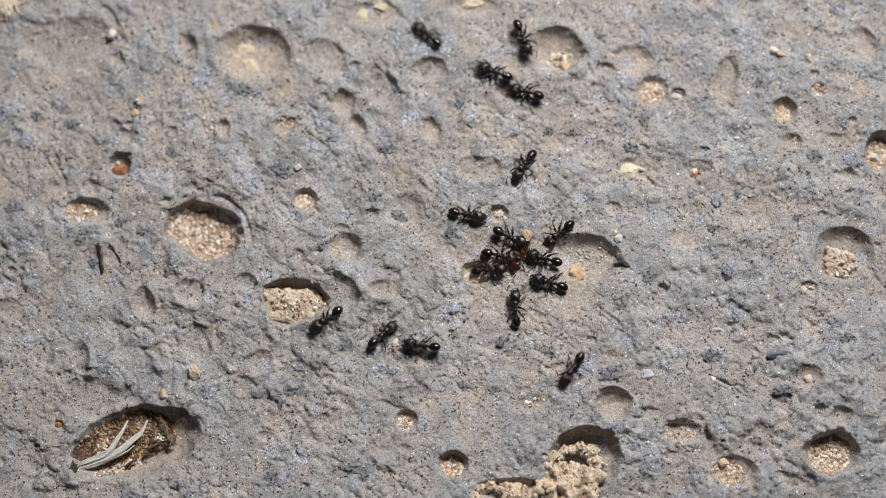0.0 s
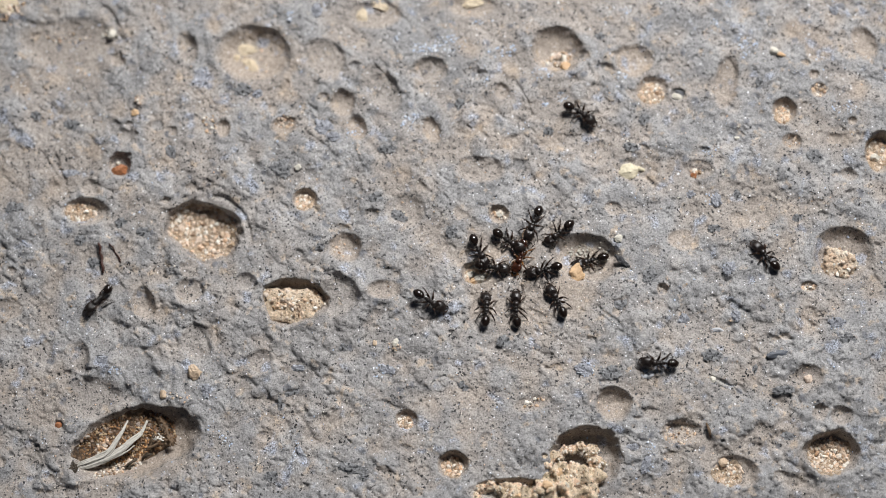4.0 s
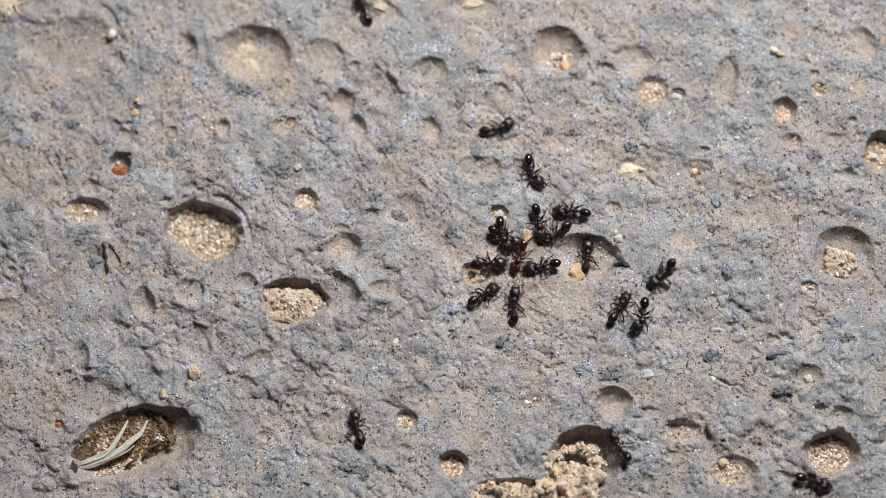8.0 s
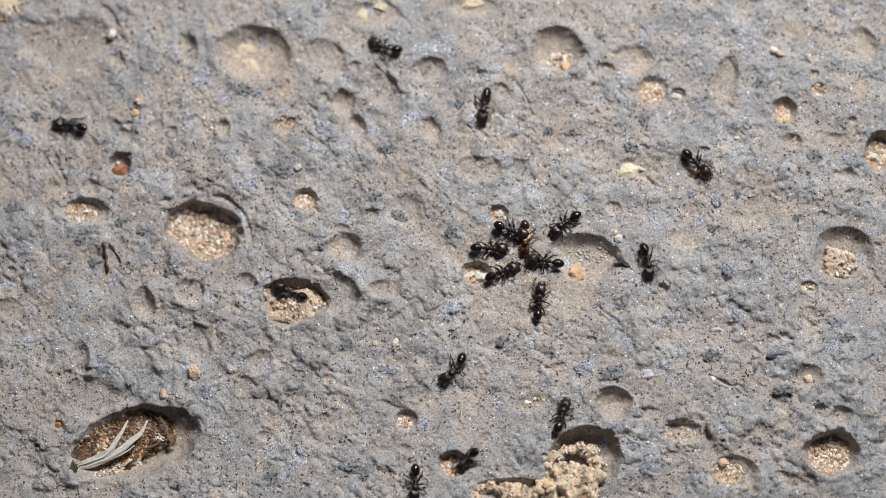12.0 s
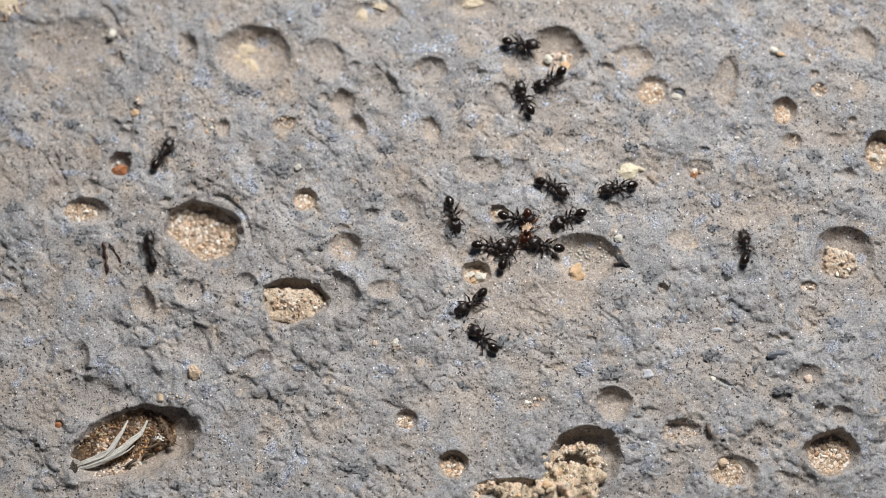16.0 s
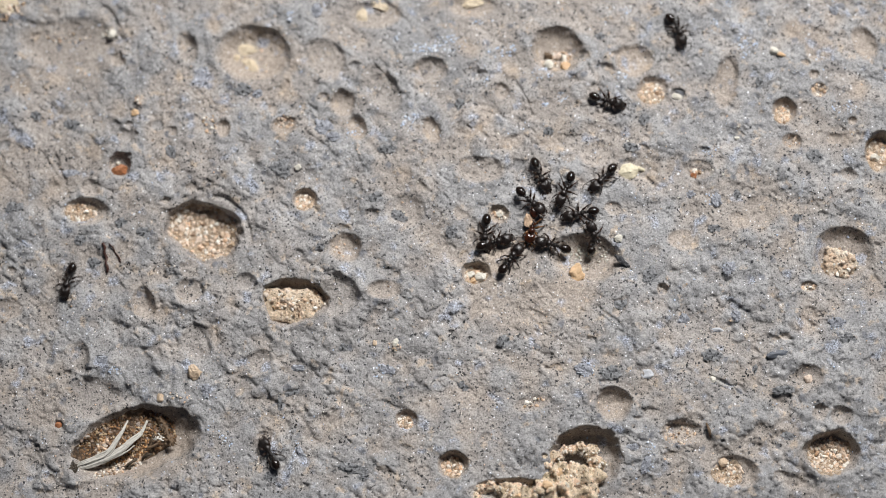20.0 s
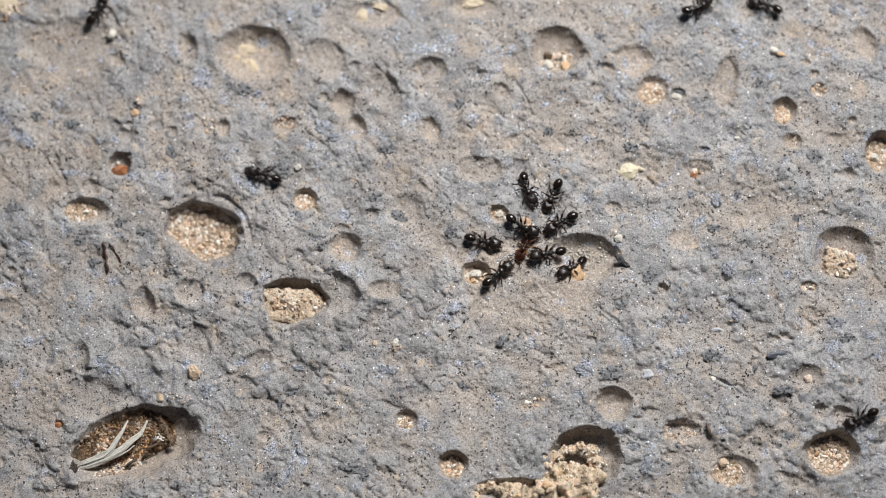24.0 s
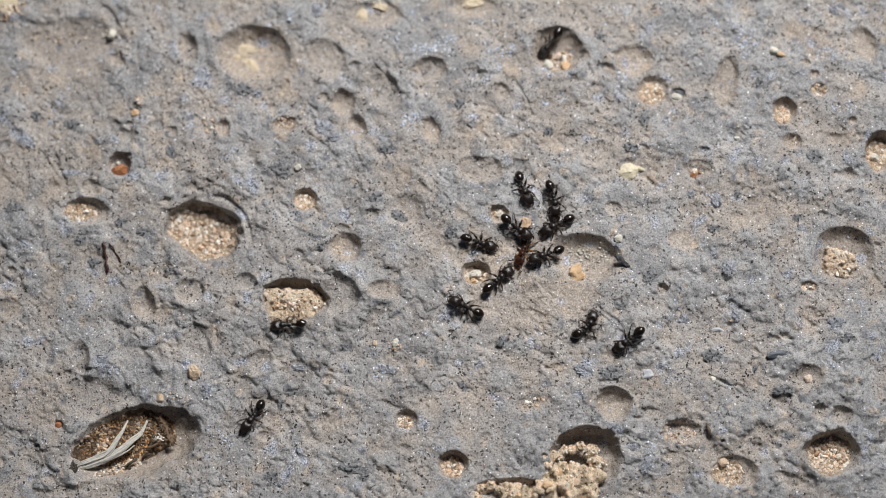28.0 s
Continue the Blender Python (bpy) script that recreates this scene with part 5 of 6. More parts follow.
    crawl(ants[3], [(0, 929, 164, 165), (0.5, 899, 202, -151), (1, 923, 296, -50), (1.5, 929, 310, -55), (2, 984, 308, -40), (2.5, 1074, 297, -23), (3, 1206, 437, -51), (3.5, 1196, 625, -93), (5.5, 990, 640, -84), (6, 1098, 629, -145), (6.5, 1076, 512, 140), (7, 1059, 454, 88), (7.5, 1120, 417, 7), (8, 1011, 375, 175), (8.5, 991, 350, 176), (9, 964, 378, -139), (9.5, 987, 358, -169), (10, 1037, 385, -62), (10.5, 981, 416, -140), (11, 996, 408, -140), (11.5, 996, 404, -149), (12, 998, 399, -143), (12.5, 997, 397, -145), (14.5, 1000, 386, -164), (15, 1002, 387, -159), (15.5, 1003, 386, -161), (16, 1005, 389, -157), (16.5, 1012, 384, -145), (17, 1009, 383, -168), (17.5, 1008, 385, -165), (18, 1017, 387, -160), (18.5, 1017, 385, -163), (19, 1017, 385, -163), (19.5, 1018, 381, -169), (20, 1024, 380, -168), (20.5, 1017, 381, -165), (21, 1004, 382, -167), (21.5, 1000, 383, -161), (23.5, 990, 397, -151), (24, 990, 397, -151), (24.5, 988, 397, -155), (25, 988, 397, -155), (25.5, 986, 398, -154), (26, 985, 398, -148), (26.5, 983, 399, -153), (27, 983, 399, -153), (27.5, 983, 400, -156), (28, 983, 401, -153)])
    crawl(ants[4], [(0, 926, 297, -126), (0.5, 897, 312, -124), (1, 974, 355, -77), (1.5, 973, 374, -99), (2, 971, 375, -104), (2.5, 973, 376, -112), (3, 948, 391, -128), (3.5, 949, 396, -116), (5.5, 911, 396, -102), (6, 891, 397, -108), (6.5, 892, 402, -101), (7, 897, 411, -105), (7.5, 890, 413, -76), (8, 891, 419, -73), (8.5, 913, 356, -70), (9, 929, 377, -64), (9.5, 943, 309, 2), (10, 1119, 340, 73), (10.5, 1301, 171, 33), (11, 1108, 42, 163), (11.5, 1006, 32, 147), (11.94, 838, -77, 147), (13.73, 1095, -75, -90), (14.5, 1095, 250, 65), (15, 1096, 232, -8), (15.5, 1106, 373, -47), (16, 1092, 335, -171), (16.5, 1079, 389, -55), (17, 1121, 478, -63), (17.5, 993, 489, -177), (18, 963, 496, 165), (18.5, 940, 485, 167), (19, 930, 476, 122), (19.5, 971, 503, 84), (20, 1051, 417, 88), (20.5, 1041, 370, 147), (21, 1051, 282, 120), (21.5, 958, 252, -172), (23.5, 693, 363, -113), (24, 465, 309, 162), (24.5, 251, 240, 167), (25, 18, 207, -156), (25.5, -20, 130, -162), (25.7, -77, 149, -162), (28, -77, 149, -162)])
    crawl(ants[5], [(0, 831, 382, -7), (0.5, 905, 379, -21), (1, 906, 380, -47), (1.5, 922, 383, -34), (2, 930, 343, 25), (2.5, 1003, 269, 28), (3, 1054, 426, -84), (3.5, 1038, 459, -161), (5.5, 1102, 488, -169), (6, 1165, 577, -69), (6.5, 1208, 701, -67), (7, 1289, 824, -44), (7.5, 1400, 854, -3), (8, 1441, 853, -14), (8.44, 1645, 904, -14), (12.7, 1643, -75, 121), (15.23, 1060, -75, -90), (15.5, 1060, 38, -180), (16, 973, 144, -144), (16.5, 913, 141, -162), (17, 801, 149, -164), (17.5, 795, 182, -90), (18, 905, 160, -85), (18.5, 914, 108, -118), (19, 963, 112, -138), (19.5, 1055, 147, 5), (20, 1077, 180, -14), (20.5, 1070, 199, -47), (20.8, 1046, 226, 100), (21, 998, 173, 168), (21.5, 982, 162, 180), (22.06, 982, -75, 90), (23.78, 1237, -75, -90), (24, 1237, 16, 30), (24.44, 1397, -76, 30), (25.63, 1643, -75, -20), (26.06, 1645, 12, -165), (26.5, 1369, 84, -165), (27, 1298, 410, -94), (27.5, 1088, 687, -102), (28, 1110, 603, -139)])
    crawl(ants[6], [(0, 905, 422, -24), (0.5, 902, 422, -30), (1, 899, 420, -22), (1.5, 901, 419, -24), (2, 901, 421, -25), (2.5, 902, 426, -29), (3, 902, 429, -35), (3.5, 903, 429, -33), (5.5, 898, 430, -30), (6, 892, 427, -30), (6.5, 893, 426, -31), (7, 895, 425, -36), (7.5, 892, 426, -33), (8, 895, 422, -28), (8.5, 899, 423, -37), (9, 899, 415, -36), (9.5, 909, 417, -64), (10, 901, 417, -42), (10.5, 908, 424, -38), (11, 905, 409, -21), (11.5, 907, 407, -15), (12, 908, 409, -19), (12.5, 906, 404, -22), (14.5, 912, 388, -6), (15, 915, 389, -8), (15.5, 915, 389, -8), (16, 916, 388, -6), (16.5, 925, 376, -14), (17, 923, 370, -25), (17.5, 929, 362, -38), (18, 935, 367, -37), (18.5, 935, 373, -39), (19, 940, 364, -36), (19.5, 939, 362, -38), (20, 939, 361, -41), (20.5, 935, 364, -52), (21, 929, 373, -41), (21.5, 913, 378, -57), (23.5, 919, 400, -30), (24, 926, 403, -31), (24.5, 922, 400, -36), (25, 915, 404, -21), (25.5, 919, 403, -29), (26, 917, 400, -27), (26.5, 913, 401, -32), (27, 926, 403, -31), (27.5, 924, 402, -36), (28, 916, 405, -38)])
    crawl(ants[7], [(0, 985, 414, -140), (0.5, 985, 414, -140), (1, 985, 414, -140), (1.5, 985, 414, -140), (2, 985, 414, -140), (2.5, 985, 414, -140), (3, 985, 414, -140), (3.5, 985, 414, -140), (5.5, 985, 414, -140), (6, 985, 414, -140), (6.5, 985, 414, -140), (7, 985, 414, -140), (7.5, 985, 414, -140), (8, 980, 414, -144), (8.5, 982, 414, -141), (9, 982, 414, -141), (9.5, 986, 416, -140), (10, 984, 415, -142), (10.5, 954, 469, -178), (11, 783, 495, 150), (11.5, 726, 526, -147), (12, 510, 513, 158), (12.5, 327, 507, 128), (14.5, 531, 631, -112), (15, 606, 807, -75), (15.38, 648, 962, -75), (19.57, 566, 957, 119), (20, 478, 801, 119), (20.5, 333, 632, 121), (21, 146, 517, 143), (21.5, 7, 423, 98), (21.7, -75, 423, 180), (23.25, -75, -75, 34), (25.56, 664, -76, -27), (26, 909, 47, -27), (26.1, 945, 36, -20), (26.25, 965, 72, -100), (26.5, 937, 142, -108), (26.7, 860, 210, -120), (26.85, 850, 290, -80), (27, 883, 343, -59), (27.5, 918, 342, -30), (28, 927, 340, -68)])
    crawl(ants[8], [(0, 887, 455, -15), (0.5, 895, 454, -13), (1, 884, 449, -20), (1.5, 877, 455, -16), (2, 856, 441, -2), (2.5, 835, 513, -43), (3, 872, 569, -18), (3.5, 846, 543, 59), (5.5, 891, 620, 151), (6, 759, 797, -100), (6.5, 742, 864, -97), (7, 742, 861, -96), (7.5, 730, 863, -121), (8, 631, 757, 101), (8.5, 660, 525, 42), (9, 829, 388, 45), (9.5, 825, 399, 16), (10, 895, 358, -5), (10.5, 981, 378, -20), (11, 995, 317, 45), (11.5, 1020, 274, 25), (12, 1147, 466, -82), (12.5, 1379, 596, -41), (13.35, 1646, 830, -41), (13.92, 1643, 957, -139), (14.56, 1500, 958, 151), (15, 1233, 810, 151), (15.5, 955, 717, 165), (16, 854, 599, 132), (16.5, 819, 604, 174), (17, 775, 625, -161), (17.5, 699, 607, 123), (18, 641, 419, 143), (18.5, 420, 428, 180), (19, 342, 423, 171), (19.5, 232, 412, -167), (20, 122, 501, -109), (20.44, -75, 501, 180), (28, -75, 501, 180)])
    crawl(ants[9], [(0, 871, 479, 2), (0.5, 872, 481, -3), (1, 868, 480, 5), (1.5, 867, 473, -6), (2, 871, 477, -11), (2.5, 872, 481, -13), (3, 873, 477, -11), (3.5, 875, 475, -11), (5.5, 874, 475, -11), (6, 872, 471, -3), (6.5, 872, 471, -3), (7, 870, 470, 0), (7.5, 869, 468, -1), (8, 868, 467, 0), (8.5, 869, 467, 0), (9, 870, 467, 1), (9.5, 869, 468, -1), (10, 868, 470, 0), (10.5, 867, 461, -3), (11, 875, 481, 10), (11.5, 896, 485, 22), (12, 892, 482, 19), (12.5, 897, 464, 19), (14.5, 899, 453, 37), (15, 894, 454, 40), (15.5, 898, 455, 32), (16, 900, 448, 60), (16.5, 904, 441, 86), (17, 905, 444, 76), (17.5, 911, 448, 74), (18, 908, 446, 74), (18.5, 905, 444, 70), (19, 865, 402, -90), (19.5, 910, 386, 3), (20, 859, 416, -96), (20.5, 776, 384, 147), (21, 828, 347, 72), (21.5, 908, 194, 80), (22.15, 954, -78, 80), (24.06, 347, -75, -90), (24.5, 347, 113, -13), (25, 485, 142, -80), (25.44, 485, -75, 90), (28, 485, -75, 90)])
    crawl(ants[10], [(0, 960, 460, 165), (0.5, 960, 467, 165), (1, 959, 470, 175), (1.5, 958, 469, -177), (2, 959, 474, -167), (2.5, 959, 477, -164), (3, 959, 481, -167), (3.5, 960, 481, -166), (5.5, 960, 475, -163), (6, 959, 478, -158), (6.5, 959, 474, -167), (7, 958, 479, -171), (7.5, 959, 476, -167), (8, 958, 474, -167), (8.5, 959, 475, -169), (9, 958, 474, -167), (9.5, 960, 471, 177), (10, 955, 469, -178), (10.5, 958, 510, 163), (11, 935, 518, 158), (11.5, 953, 541, -178), (12, 955, 532, 86), (12.5, 936, 515, 97), (14.5, 837, 562, 179), (15, 833, 560, 176), (15.5, 839, 556, 168), (16, 833, 539, -139), (16.5, 624, 430, 129), (17, 762, 415, 0), (17.5, 816, 475, -29), (18, 863, 485, 18), (18.5, 846, 472, 52), (19, 876, 474, 12), (19.5, 903, 451, 53), (20, 906, 458, 56), (20.5, 904, 464, 52), (21, 898, 467, 54), (21.5, 896, 467, 50), (23.5, 883, 486, 42), (24, 883, 486, 42), (24.5, 880, 484, 47), (25, 881, 487, 50), (25.5, 881, 491, 49), (26, 880, 491, 53), (26.5, 881, 491, 49), (27, 880, 491, 47), (27.5, 881, 495, 39), (28, 884, 495, 43)])
    crawl(ants[11], [(0, 970, 500, 165), (0.5, 960, 508, 163), (1, 960, 515, 153), (1.5, 961, 516, 153), (2, 958, 515, 155), (2.5, 963, 520, 153), (3, 973, 528, 152), (3.5, 993, 537, 123), (5.5, 954, 523, 108), (6, 946, 526, 121), (6.5, 949, 531, 124), (7, 979, 524, 81), (7.5, 1038, 463, 52), (8, 1041, 455, 84), (8.5, 955, 573, -179), (9, 953, 607, -135), (9.5, 747, 746, -165), (9.94, 747, 957, -90), (28, 747, 957, -90)])
    crawl(ants[12], [(0, 913, 545, 92), (0.5, 914, 544, 92), (1, 914, 547, 93), (1.5, 915, 547, 94), (2, 914, 548, 96), (2.5, 914, 548, 96), (3, 914, 548, 94), (3.5, 915, 546, 90), (5.5, 912, 548, 100), (6, 912, 548, 95), (6.5, 898, 543, 79), (7, 898, 541, 80), (7.5, 913, 536, 85), (8, 911, 538, 88), (8.5, 911, 530, 81), (9, 912, 528, 83), (9.5, 927, 528, 82), (10, 928, 550, 103), (10.5, 753, 558, 160), (11, 751, 550, 98), (11.5, 826, 645, -17), (12, 802, 657, -129), (12.5, 523, 792, -173), (12.89, 523, 957, -90), (15.2, 385, 950, 95), (15.4, 364, 802, 110), (15.5, 334, 769, 135), (16, 267, 443, 99), (16.2, 215, 315, 80), (16.5, 278, 123, 81), (16.75, 258, -75, 95), (20.5, 985, -60, -95), (20.7, 974, 65, -95), (21, 948, 114, -130), (21.5, 874, 115, -160), (21.95, 874, -75, 90), (23.78, 177, -75, -90), (24, 177, 18, 60), (24.26, 232, -77, 60), (25.27, 655, -75, -90), (25.5, 655, 23, 177), (25.73, 655, -75, 90), (28, 655, -75, 90)])
    crawl(ants[13], [(0, 577, 570, -146), (0.5, 516, 499, 152), (1, 373, 416, 149), (1.5, 244, 336, 162), (2, 175, 300, 115), (2.5, 315, 75, 59), (2.75, 400, -75, 60), (3.3, -75, -75, 180), (4.79, -75, 495, -54), (5.5, 101, 738, -54), (5.94, 264, 960, -54), (28, 437, 962, -78)])
    crawl(ants[14], [(0, 680, 592, 46), (0.5, 858, 541, 12), (1, 831, 528, 39), (1.5, 828, 527, 46), (2, 792, 439, -115), (2.5, 796, 432, 0), (3, 831, 429, 2), (3.5, 842, 431, -14), (5.5, 847, 522, 34), (6, 861, 522, -8), (6.5, 872, 528, -46), (7, 950, 587, -13), (7.5, 1008, 544, 50), (8, 1134, 564, -103), (8.5, 1142, 562, -4), (9, 1075, 688, -161), (9.5, 974, 719, -101), (10, 1035, 776, 159), (10.5, 1024, 762, -152), (11, 990, 770, -165), (11.5, 941, 757, -153), (12, 995, 734, 76), (12.5, 968, 607, 113), (14.5, 1016, 764, -77), (15, 1065, 712, 11), (15.5, 1193, 547, 52), (16, 1319, 438, 92), (16.5, 1141, 307, 126), (17, 1137, 186, 89), (17.5, 1137, 63, 104), (17.7, 1165, 25, 60), (18, 1217, -6, 40), (18.1, 1285, 12, -30), (18.3, 1349, 100, -50), (18.5, 1412, 167, -28), (19, 1277, 153, -166), (19.5, 1146, 153, -125), (20, 1065, 321, -131), (20.5, 1020, 325, -125), (21, 983, 304, -106), (21.5, 985, 328, -90), (23.5, 975, 349, -104), (24, 977, 351, -112), (24.5, 972, 353, -111), (25, 1004, 342, -76), (25.5, 1094, 488, -83), (26, 1101, 499, -78), (26.5, 1232, 740, -62), (26.94, 1351, 960, -62), (28, 1351, 960, -62)])
    crawl(ants[15], [(0, 746, 612, 170), (0.5, 608, 567, 158), (1, 521, 593, -118), (1.5, 493, 896, -102), (1.7, 480, 959, -102), (7.56, 1213, 958, 124), (8, 1099, 788, 124), (8.5, 1352, 697, 91), (9, 1403, 488, 88), (9.5, 1384, 223, 108), (10, 1382, 67, 79), (10.2, 1366, 5, 85), (10.4, 1368, -75, 90), (14.56, 750, -77, -149), (15, 484, 83, -149), (15.25, 440, -10, 120), (15.4, 400, -80, 120), (28, 400, -80, 120)])
    crawl(ants[16], [(0, 1012, 657, -124), (0.5, 688, 823, -111), (0.85, 637, 959, -111), (4.12, 1643, 957, 46), (7.47, 1643, -75, 111), (8.77, 1241, -75, -90), (9, 1241, 21, 61), (9.5, 1177, 113, 91), (10, 1275, 197, 113), (10.5, 1290, 24, 83), (11, 1346, 42, 13), (11.5, 1257, 20, 131), (11.81, 1172, -78, 131), (13.63, 1244, -76, -152), (14.5, 922, 96, -152), (15, 946, 69, -124), (15.5, 881, 66, -88), (16, 924, 81, -7), (16.5, 948, 74, -167), (17, 957, 66, 6), (17.5, 1076, 83, 3), (17.7, 1090, 32, 70), (17.95, 1085, -75, 90), (24.06, 1015, -75, -90), (24.5, 1015, 117, -161), (25, 884, 119, 168), (25.5, 868, 205, -109), (26, 892, 344, -61), (26.5, 963, 352, -19), (27, 944, 358, -93), (27.5, 980, 351, -60), (28, 981, 355, -76)])
    crawl(ants[17], [(0, 404, -75, -121), (5.14, 1070, -75, -101), (5.5, 1041, 72, -101), (6, 985, 96, 168), (6.5, 985, 71, 172), (7, 765, 186, -166), (7.5, 711, 162, 175), (8, 643, 12, 106), (8.21, 618, -75, 106), (10.27, 1201, -75, -90), (10.5, 1201, 21, -130), (11, 980, 70, 162), (11.5, 920, 87, -153), (12, 855, 192, -103), (12.5, 684, 200, 142), (14.5, 741, 13, -106), (15, 804, 183, -60), (15.5, 815, 363, -9), (16, 981, 331, -27), (16.5, 927, 280, -155), (17, 849, 264, 142), (17.5, 878, 248, 162), (18, 863, 229, 2), (18.5, 989, 259, -51), (19, 987, 320, -111), (19.5, 991, 327, -108), (20, 1000, 339, -117), (20.5, 1001, 313, -151), (21, 994, 339, -119), (21.5, 1006, 326, -112), (23.5, 1032, 434, -144), (24, 1009, 480, -154), (24.5, 945, 500, 180), (25, 950, 497, 147), (25.5, 949, 503, 137), (26, 934, 534, -163), (26.5, 874, 671, -132), (27, 686, 783, -154), (27.5, 502, 698, 122), (28, 446, 740, -127)])
    crawl(ants[18], [(0, 945, -80, -92), (2.76, 945, -80, -92), (3, 941, 20, -92), (3.5, 1031, 216, -17), (5.5, 935, 138, -84), (6, 1087, 316, -27), (6.5, 1155, 358, 54), (7, 1169, 345, -118), (7.5, 1287, 341, -45), (8, 1170, 488, -135), (8.5, 1208, 626, -75), (8.94, 1300, 959, -75), (28, 1300, 959, -75)])
    crawl(ants[19], [(0, 1645, 538, 167), (3.06, 1645, 538, 167), (3.5, 1386, 480, 167), (5.5, 1306, 303, 77), (6, 1222, 297, 167), (6.5, 1139, 315, -125), (7, 1085, 345, -135), (7.5, 1001, 310, 129), (8, 941, 309, -69), (8.5, 948, 272, -105), (9, 953, 298, -90), (9.5, 994, 273, -19), (10, 1066, 320, -65), (10.5, 1049, 459, -126), (11, 962, 467, 173), (11.5, 958, 465, 170), (12, 962, 464, 167), (12.5, 962, 462, 158), (14.5, 962, 436, 167), (15, 958, 438, 170), (15.5, 958, 435, 164), (16, 962, 437, 163), (16.5, 958, 437, 164), (17, 970, 438, 158), (17.5, 971, 436, 155), (18, 972, 437, 149), (18.5, 969, 436, 158), (19, 968, 435, 160), (19.5, 968, 433, 162), (20, 973, 435, 160), (20.5, 970, 439, 177), (21, 968, 438, 170), (21.5, 968, 440, 174), (23.5, 965, 453, -173), (24, 965, 453, -173), (24.5, 965, 452, -169), (25, 963, 453, -167), (25.5, 963, 453, -167), (26, 961, 452, -166), (26.5, 962, 453, -167), (27, 963, 453, -167), (27.5, 963, 456, -167), (28, 963, 455, -164)])
    crawl(ants[20], [(0, 1339, -75, -90), (4.9, 1339, -75, -90), (5.5, 1339, 179, 113), (6, 1115, 125, 167), (6.5, 983, 239, -70), (7, 968, 337, -81), (7.5, 940, 386, -90), (8, 952, 397, -80), (8.5, 963, 411, -82), (9, 892, 415, -99), (9.5, 886, 417, -74), (10, 886, 421, -95), (10.5, 883, 424, -83), (11, 876, 444, -18), (11.5, 871, 442, -10), (12, 869, 442, -4), (12.5, 875, 439, -3), (14.5, 867, 437, -9), (15, 868, 437, -9), (15.5, 874, 437, -9), (16, 871, 438, -7), (16.5, 875, 439, -4), (17, 874, 437, 0), (17.5, 873, 437, 0), (18, 878, 435, 0), (18.5, 879, 432, -9), (19, 876, 431, 4), (19.5, 875, 431, 4), (20, 877, 429, 13), (20.5, 872, 432, -4), (21, 866, 431, -2), (21.5, 866, 431, -2), (23.5, 862, 433, -13), (24, 857, 430, -16), (24.5, 857, 433, -6), (25, 855, 431, -19), (25.5, 851, 432, -16), (26, 850, 432, -4), (26.5, 851, 433, -13), (27, 847, 428, -13), (27.5, 847, 428, -13), (28, 849, 431, -22)])
    crawl(ants[21], [(0, 992, -77, -115), (5.6, 992, -77, -115), (6, 921, 78, -115), (6.5, 875, 96, 158), (7, 861, 59, -158), (7.5, 630, 203, -85), (8, 883, 229, 17), (8.5, 1189, 259, -92), (9, 1188, 343, -84), (9.5, 1077, 229, 65), (10, 1044, 78, 163), (10.5, 863, 77, 158), (10.7, 890, -75, 80), (11.61, 680, -75, -90), (12, 680, 87, 161), (12.5, 513, 51, -133), (14.5, 362, 147, -20), (15, 675, 223, -38), (15.5, 723, 256, 170), (16, 803, 383, -76), (16.5, 847, 384, -3), (17, 860, 387, -8), (17.5, 870, 385, -71), (18, 873, 364, -50), (18.5, 862, 367, -72), (19, 830, 327, 105), (19.5, 943, 303, -20), (20, 956, 314, -66), (20.5, 940, 311, -79), (21, 935, 317, -75), (21.5, 949, 345, -67), (23.5, 923, 346, -94), (24, 932, 341, -71), (24.5, 922, 349, -86), (25, 940, 334, -53), (25.5, 958, 337, -37), (26, 976, 324, -22), (26.5, 1029, 375, -92), (27, 1010, 474, -158), (27.5, 954, 511, -163), (28, 1042, 578, 46)])
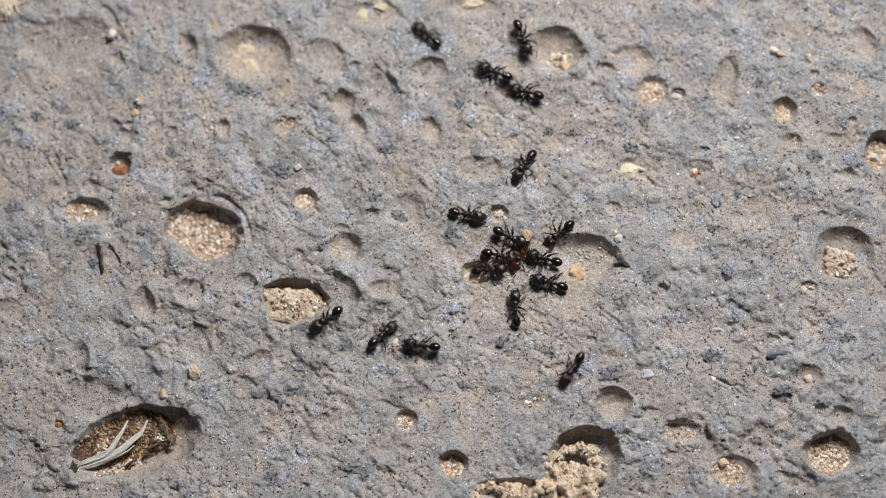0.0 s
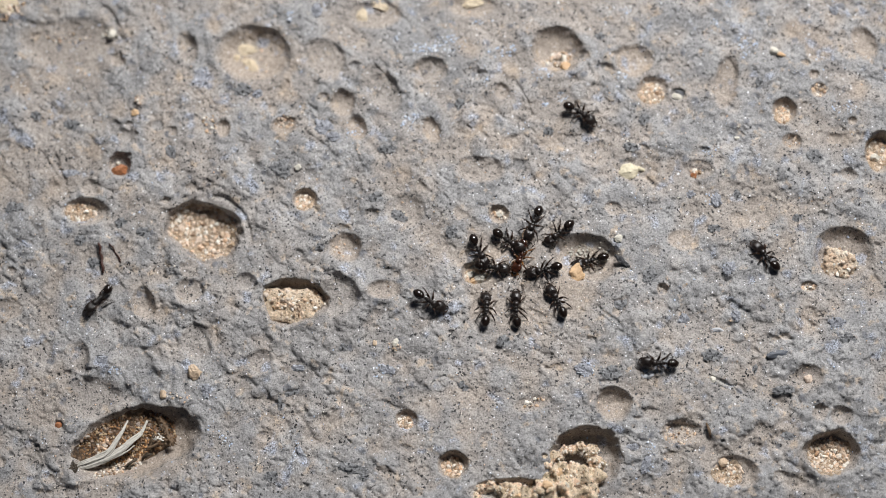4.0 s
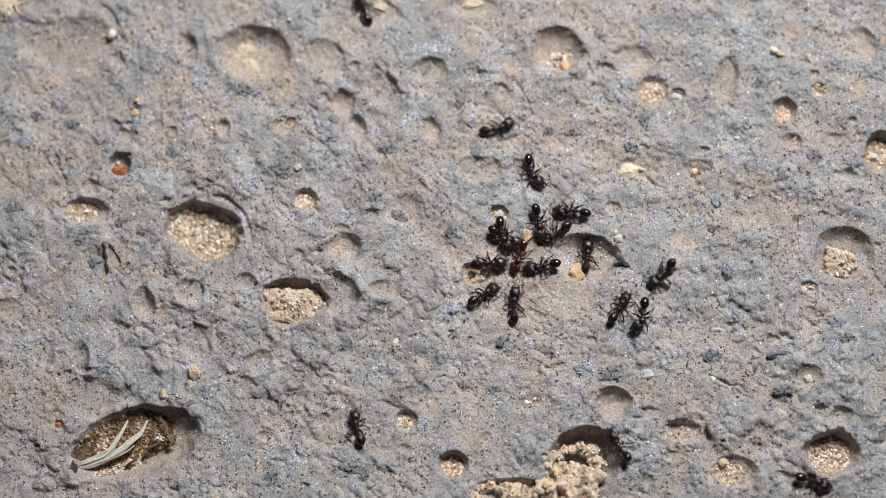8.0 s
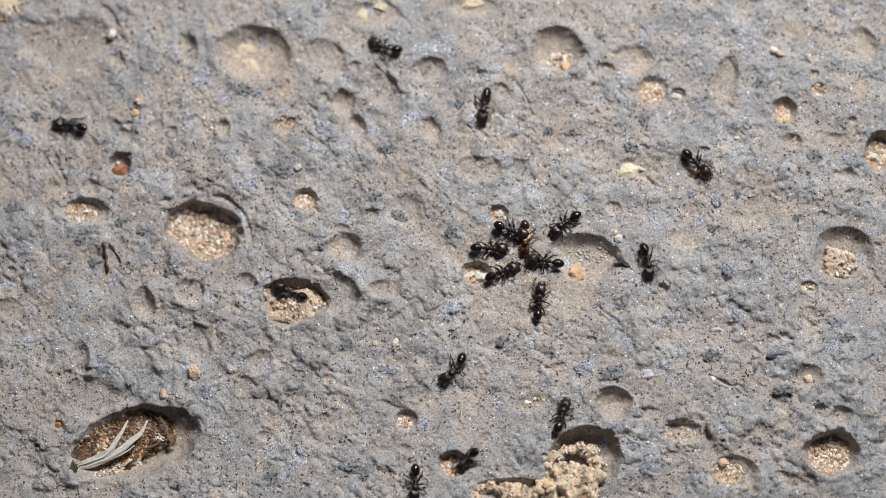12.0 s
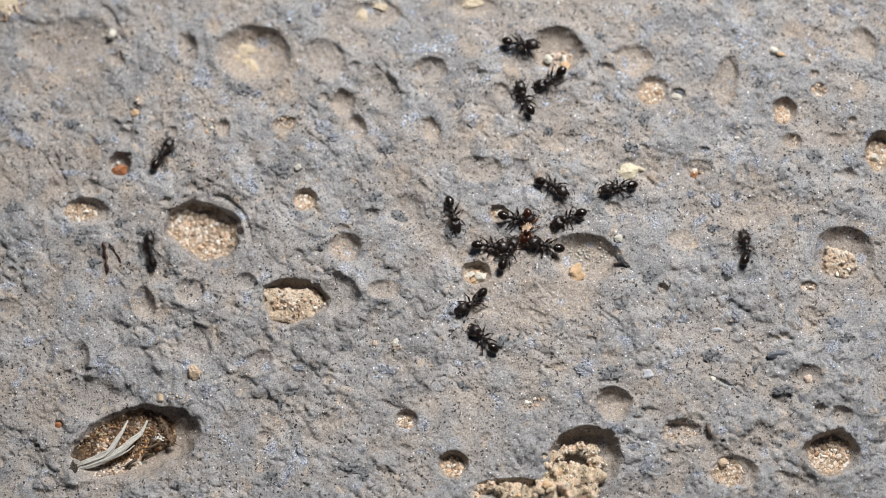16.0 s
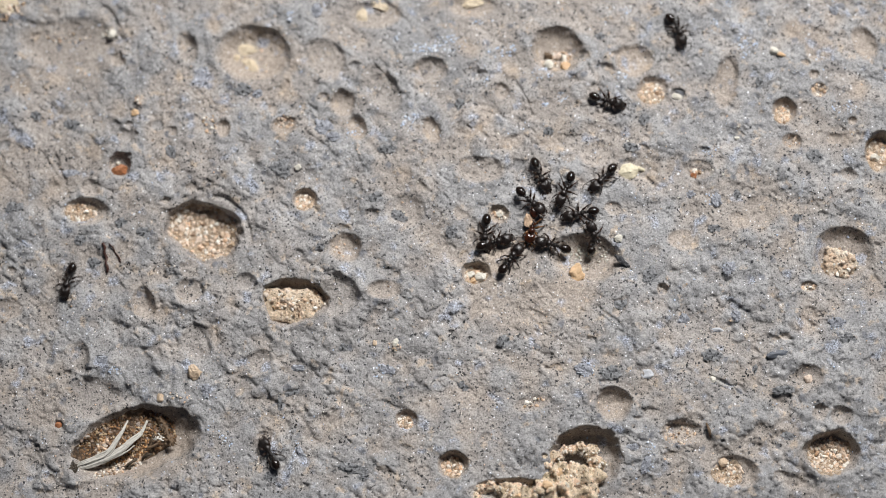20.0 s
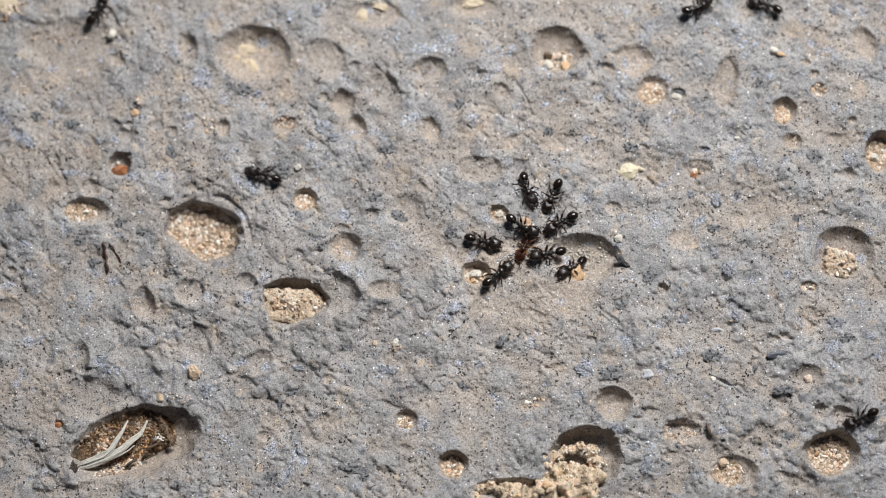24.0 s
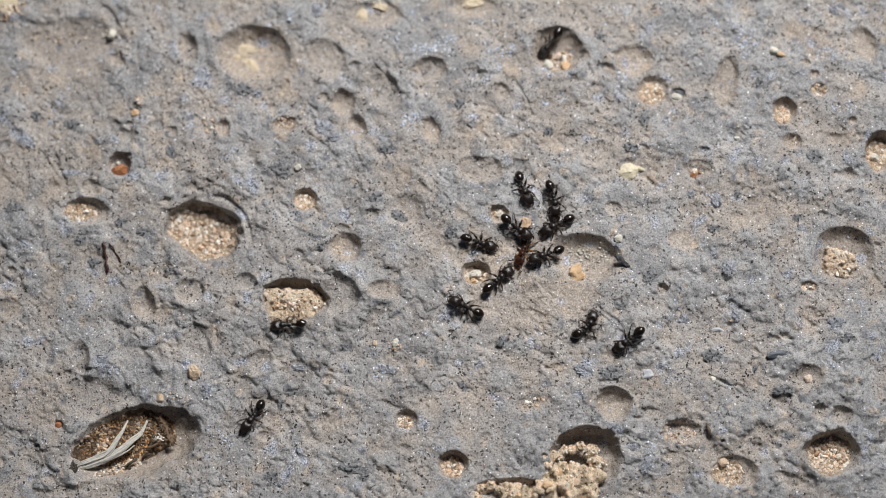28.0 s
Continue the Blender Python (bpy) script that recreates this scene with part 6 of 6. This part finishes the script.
    crawl(ants[22], [(0, 430, 957, 95), (10.4, 430, 957, 95), (10.5, 423, 893, 102), (10.7, 384, 776, 115), (11, 359, 583, 116), (11.5, 251, 361, 129), (12, 125, 223, 167), (12.44, -79, 174, 167), (15.23, -75, 564, 0), (15.5, 37, 564, 53), (16, 290, 273, 58), (16.5, 444, 82, 53), (16.75, 470, -75, 60), (18.5, -75, -75, 180), (20.3, -77, 438, -24), (20.5, -4, 471, -24), (20.7, -75, 471, 180), (22.62, -75, -75, 33), (25.56, 759, -78, -71), (26, 835, 145, -71), (26.1, 816, 202, -80), (26.5, 833, 342, -108), (27, 790, 518, -60), (27.5, 904, 612, -172), (28, 821, 544, 151)])
    crawl(ants[23], [(0, 970, -75, -90), (10.8, 970, -75, -90), (11, 970, 6, 3), (11.2, 970, -75, 90), (14.3, 932, -75, -90), (14.5, 932, 0, -83), (15, 911, 10, 87), (15.21, 916, -80, 87), (28, 444, -75, 90)])
    walk(prey, [(t, under(u, v, h) @ pose(0, 0, -4 * S, 18, 0, 0)) for t, u, v, h in (
        (0, 924, 456, -118), (2.5, 917, 466, -112), (3.5, 924, 458, -108), (6, 926, 466, -112), (9, 922, 452, -108), (11, 932, 432, -96),
        (12.5, 934, 424, -92), (15, 933, 410, -95), (17, 940, 402, -100), (18, 940, 398, -104), (20, 944, 404, -100), (21.5, 940, 420, -96),
        (23.5, 935, 436, -112), (25, 930, 442, -112), (28, 931, 447, -110))])

    # grains and a twig that the ants shift
    def shift(ob, rows):
        home = ob.matrix_basis.copy()
        walk(ob, [(t, Matrix.Translation((du * S, -dv * S, dz * S)) @ home) for t, du, dv, dz in rows])

    shift(nudged, [(0, -9, 0, 0), (3.6, -9, 0, 0), (5.4, 0, 0, 0), (28, 0, 0, 0)])
    shift(strayed, [(0, 5, -6, 0), (12.6, 5, -6, 0), (14.4, 0, 0, 0), (28, 0, 0, 0)])
    shift(rolled, [(0, -6, 0, 0), (2, -6, 0, 0), (4, -2, 2, 0), (12, 0, 0, 0), (21.5, 0, 0, 0), (23.4, -9, -5, 0), (28, -9, -5, 0)])
    shift(pushed, [(0, 0, 0, 0), (12.5, 0, -4, 0), (17, 0, -22, 1), (20, 4, -28, 1), (23.5, -2, -22, 0), (28, -2, -22, 0)])
    shift(dug_out, [(0, 0, 0, -14), (15.4, 0, 0, -14), (16, 0, -10, 0), (18, 2, -2, 0), (24, 0, 0, 0), (28, 0, 0, 0)])
    shift(shifted, [(0, 20, 22, 0), (4, 18, 22, 0), (12.5, 10, 24, 0), (16, 2, 2, 0), (28, 0, 0, 0)])


motions()
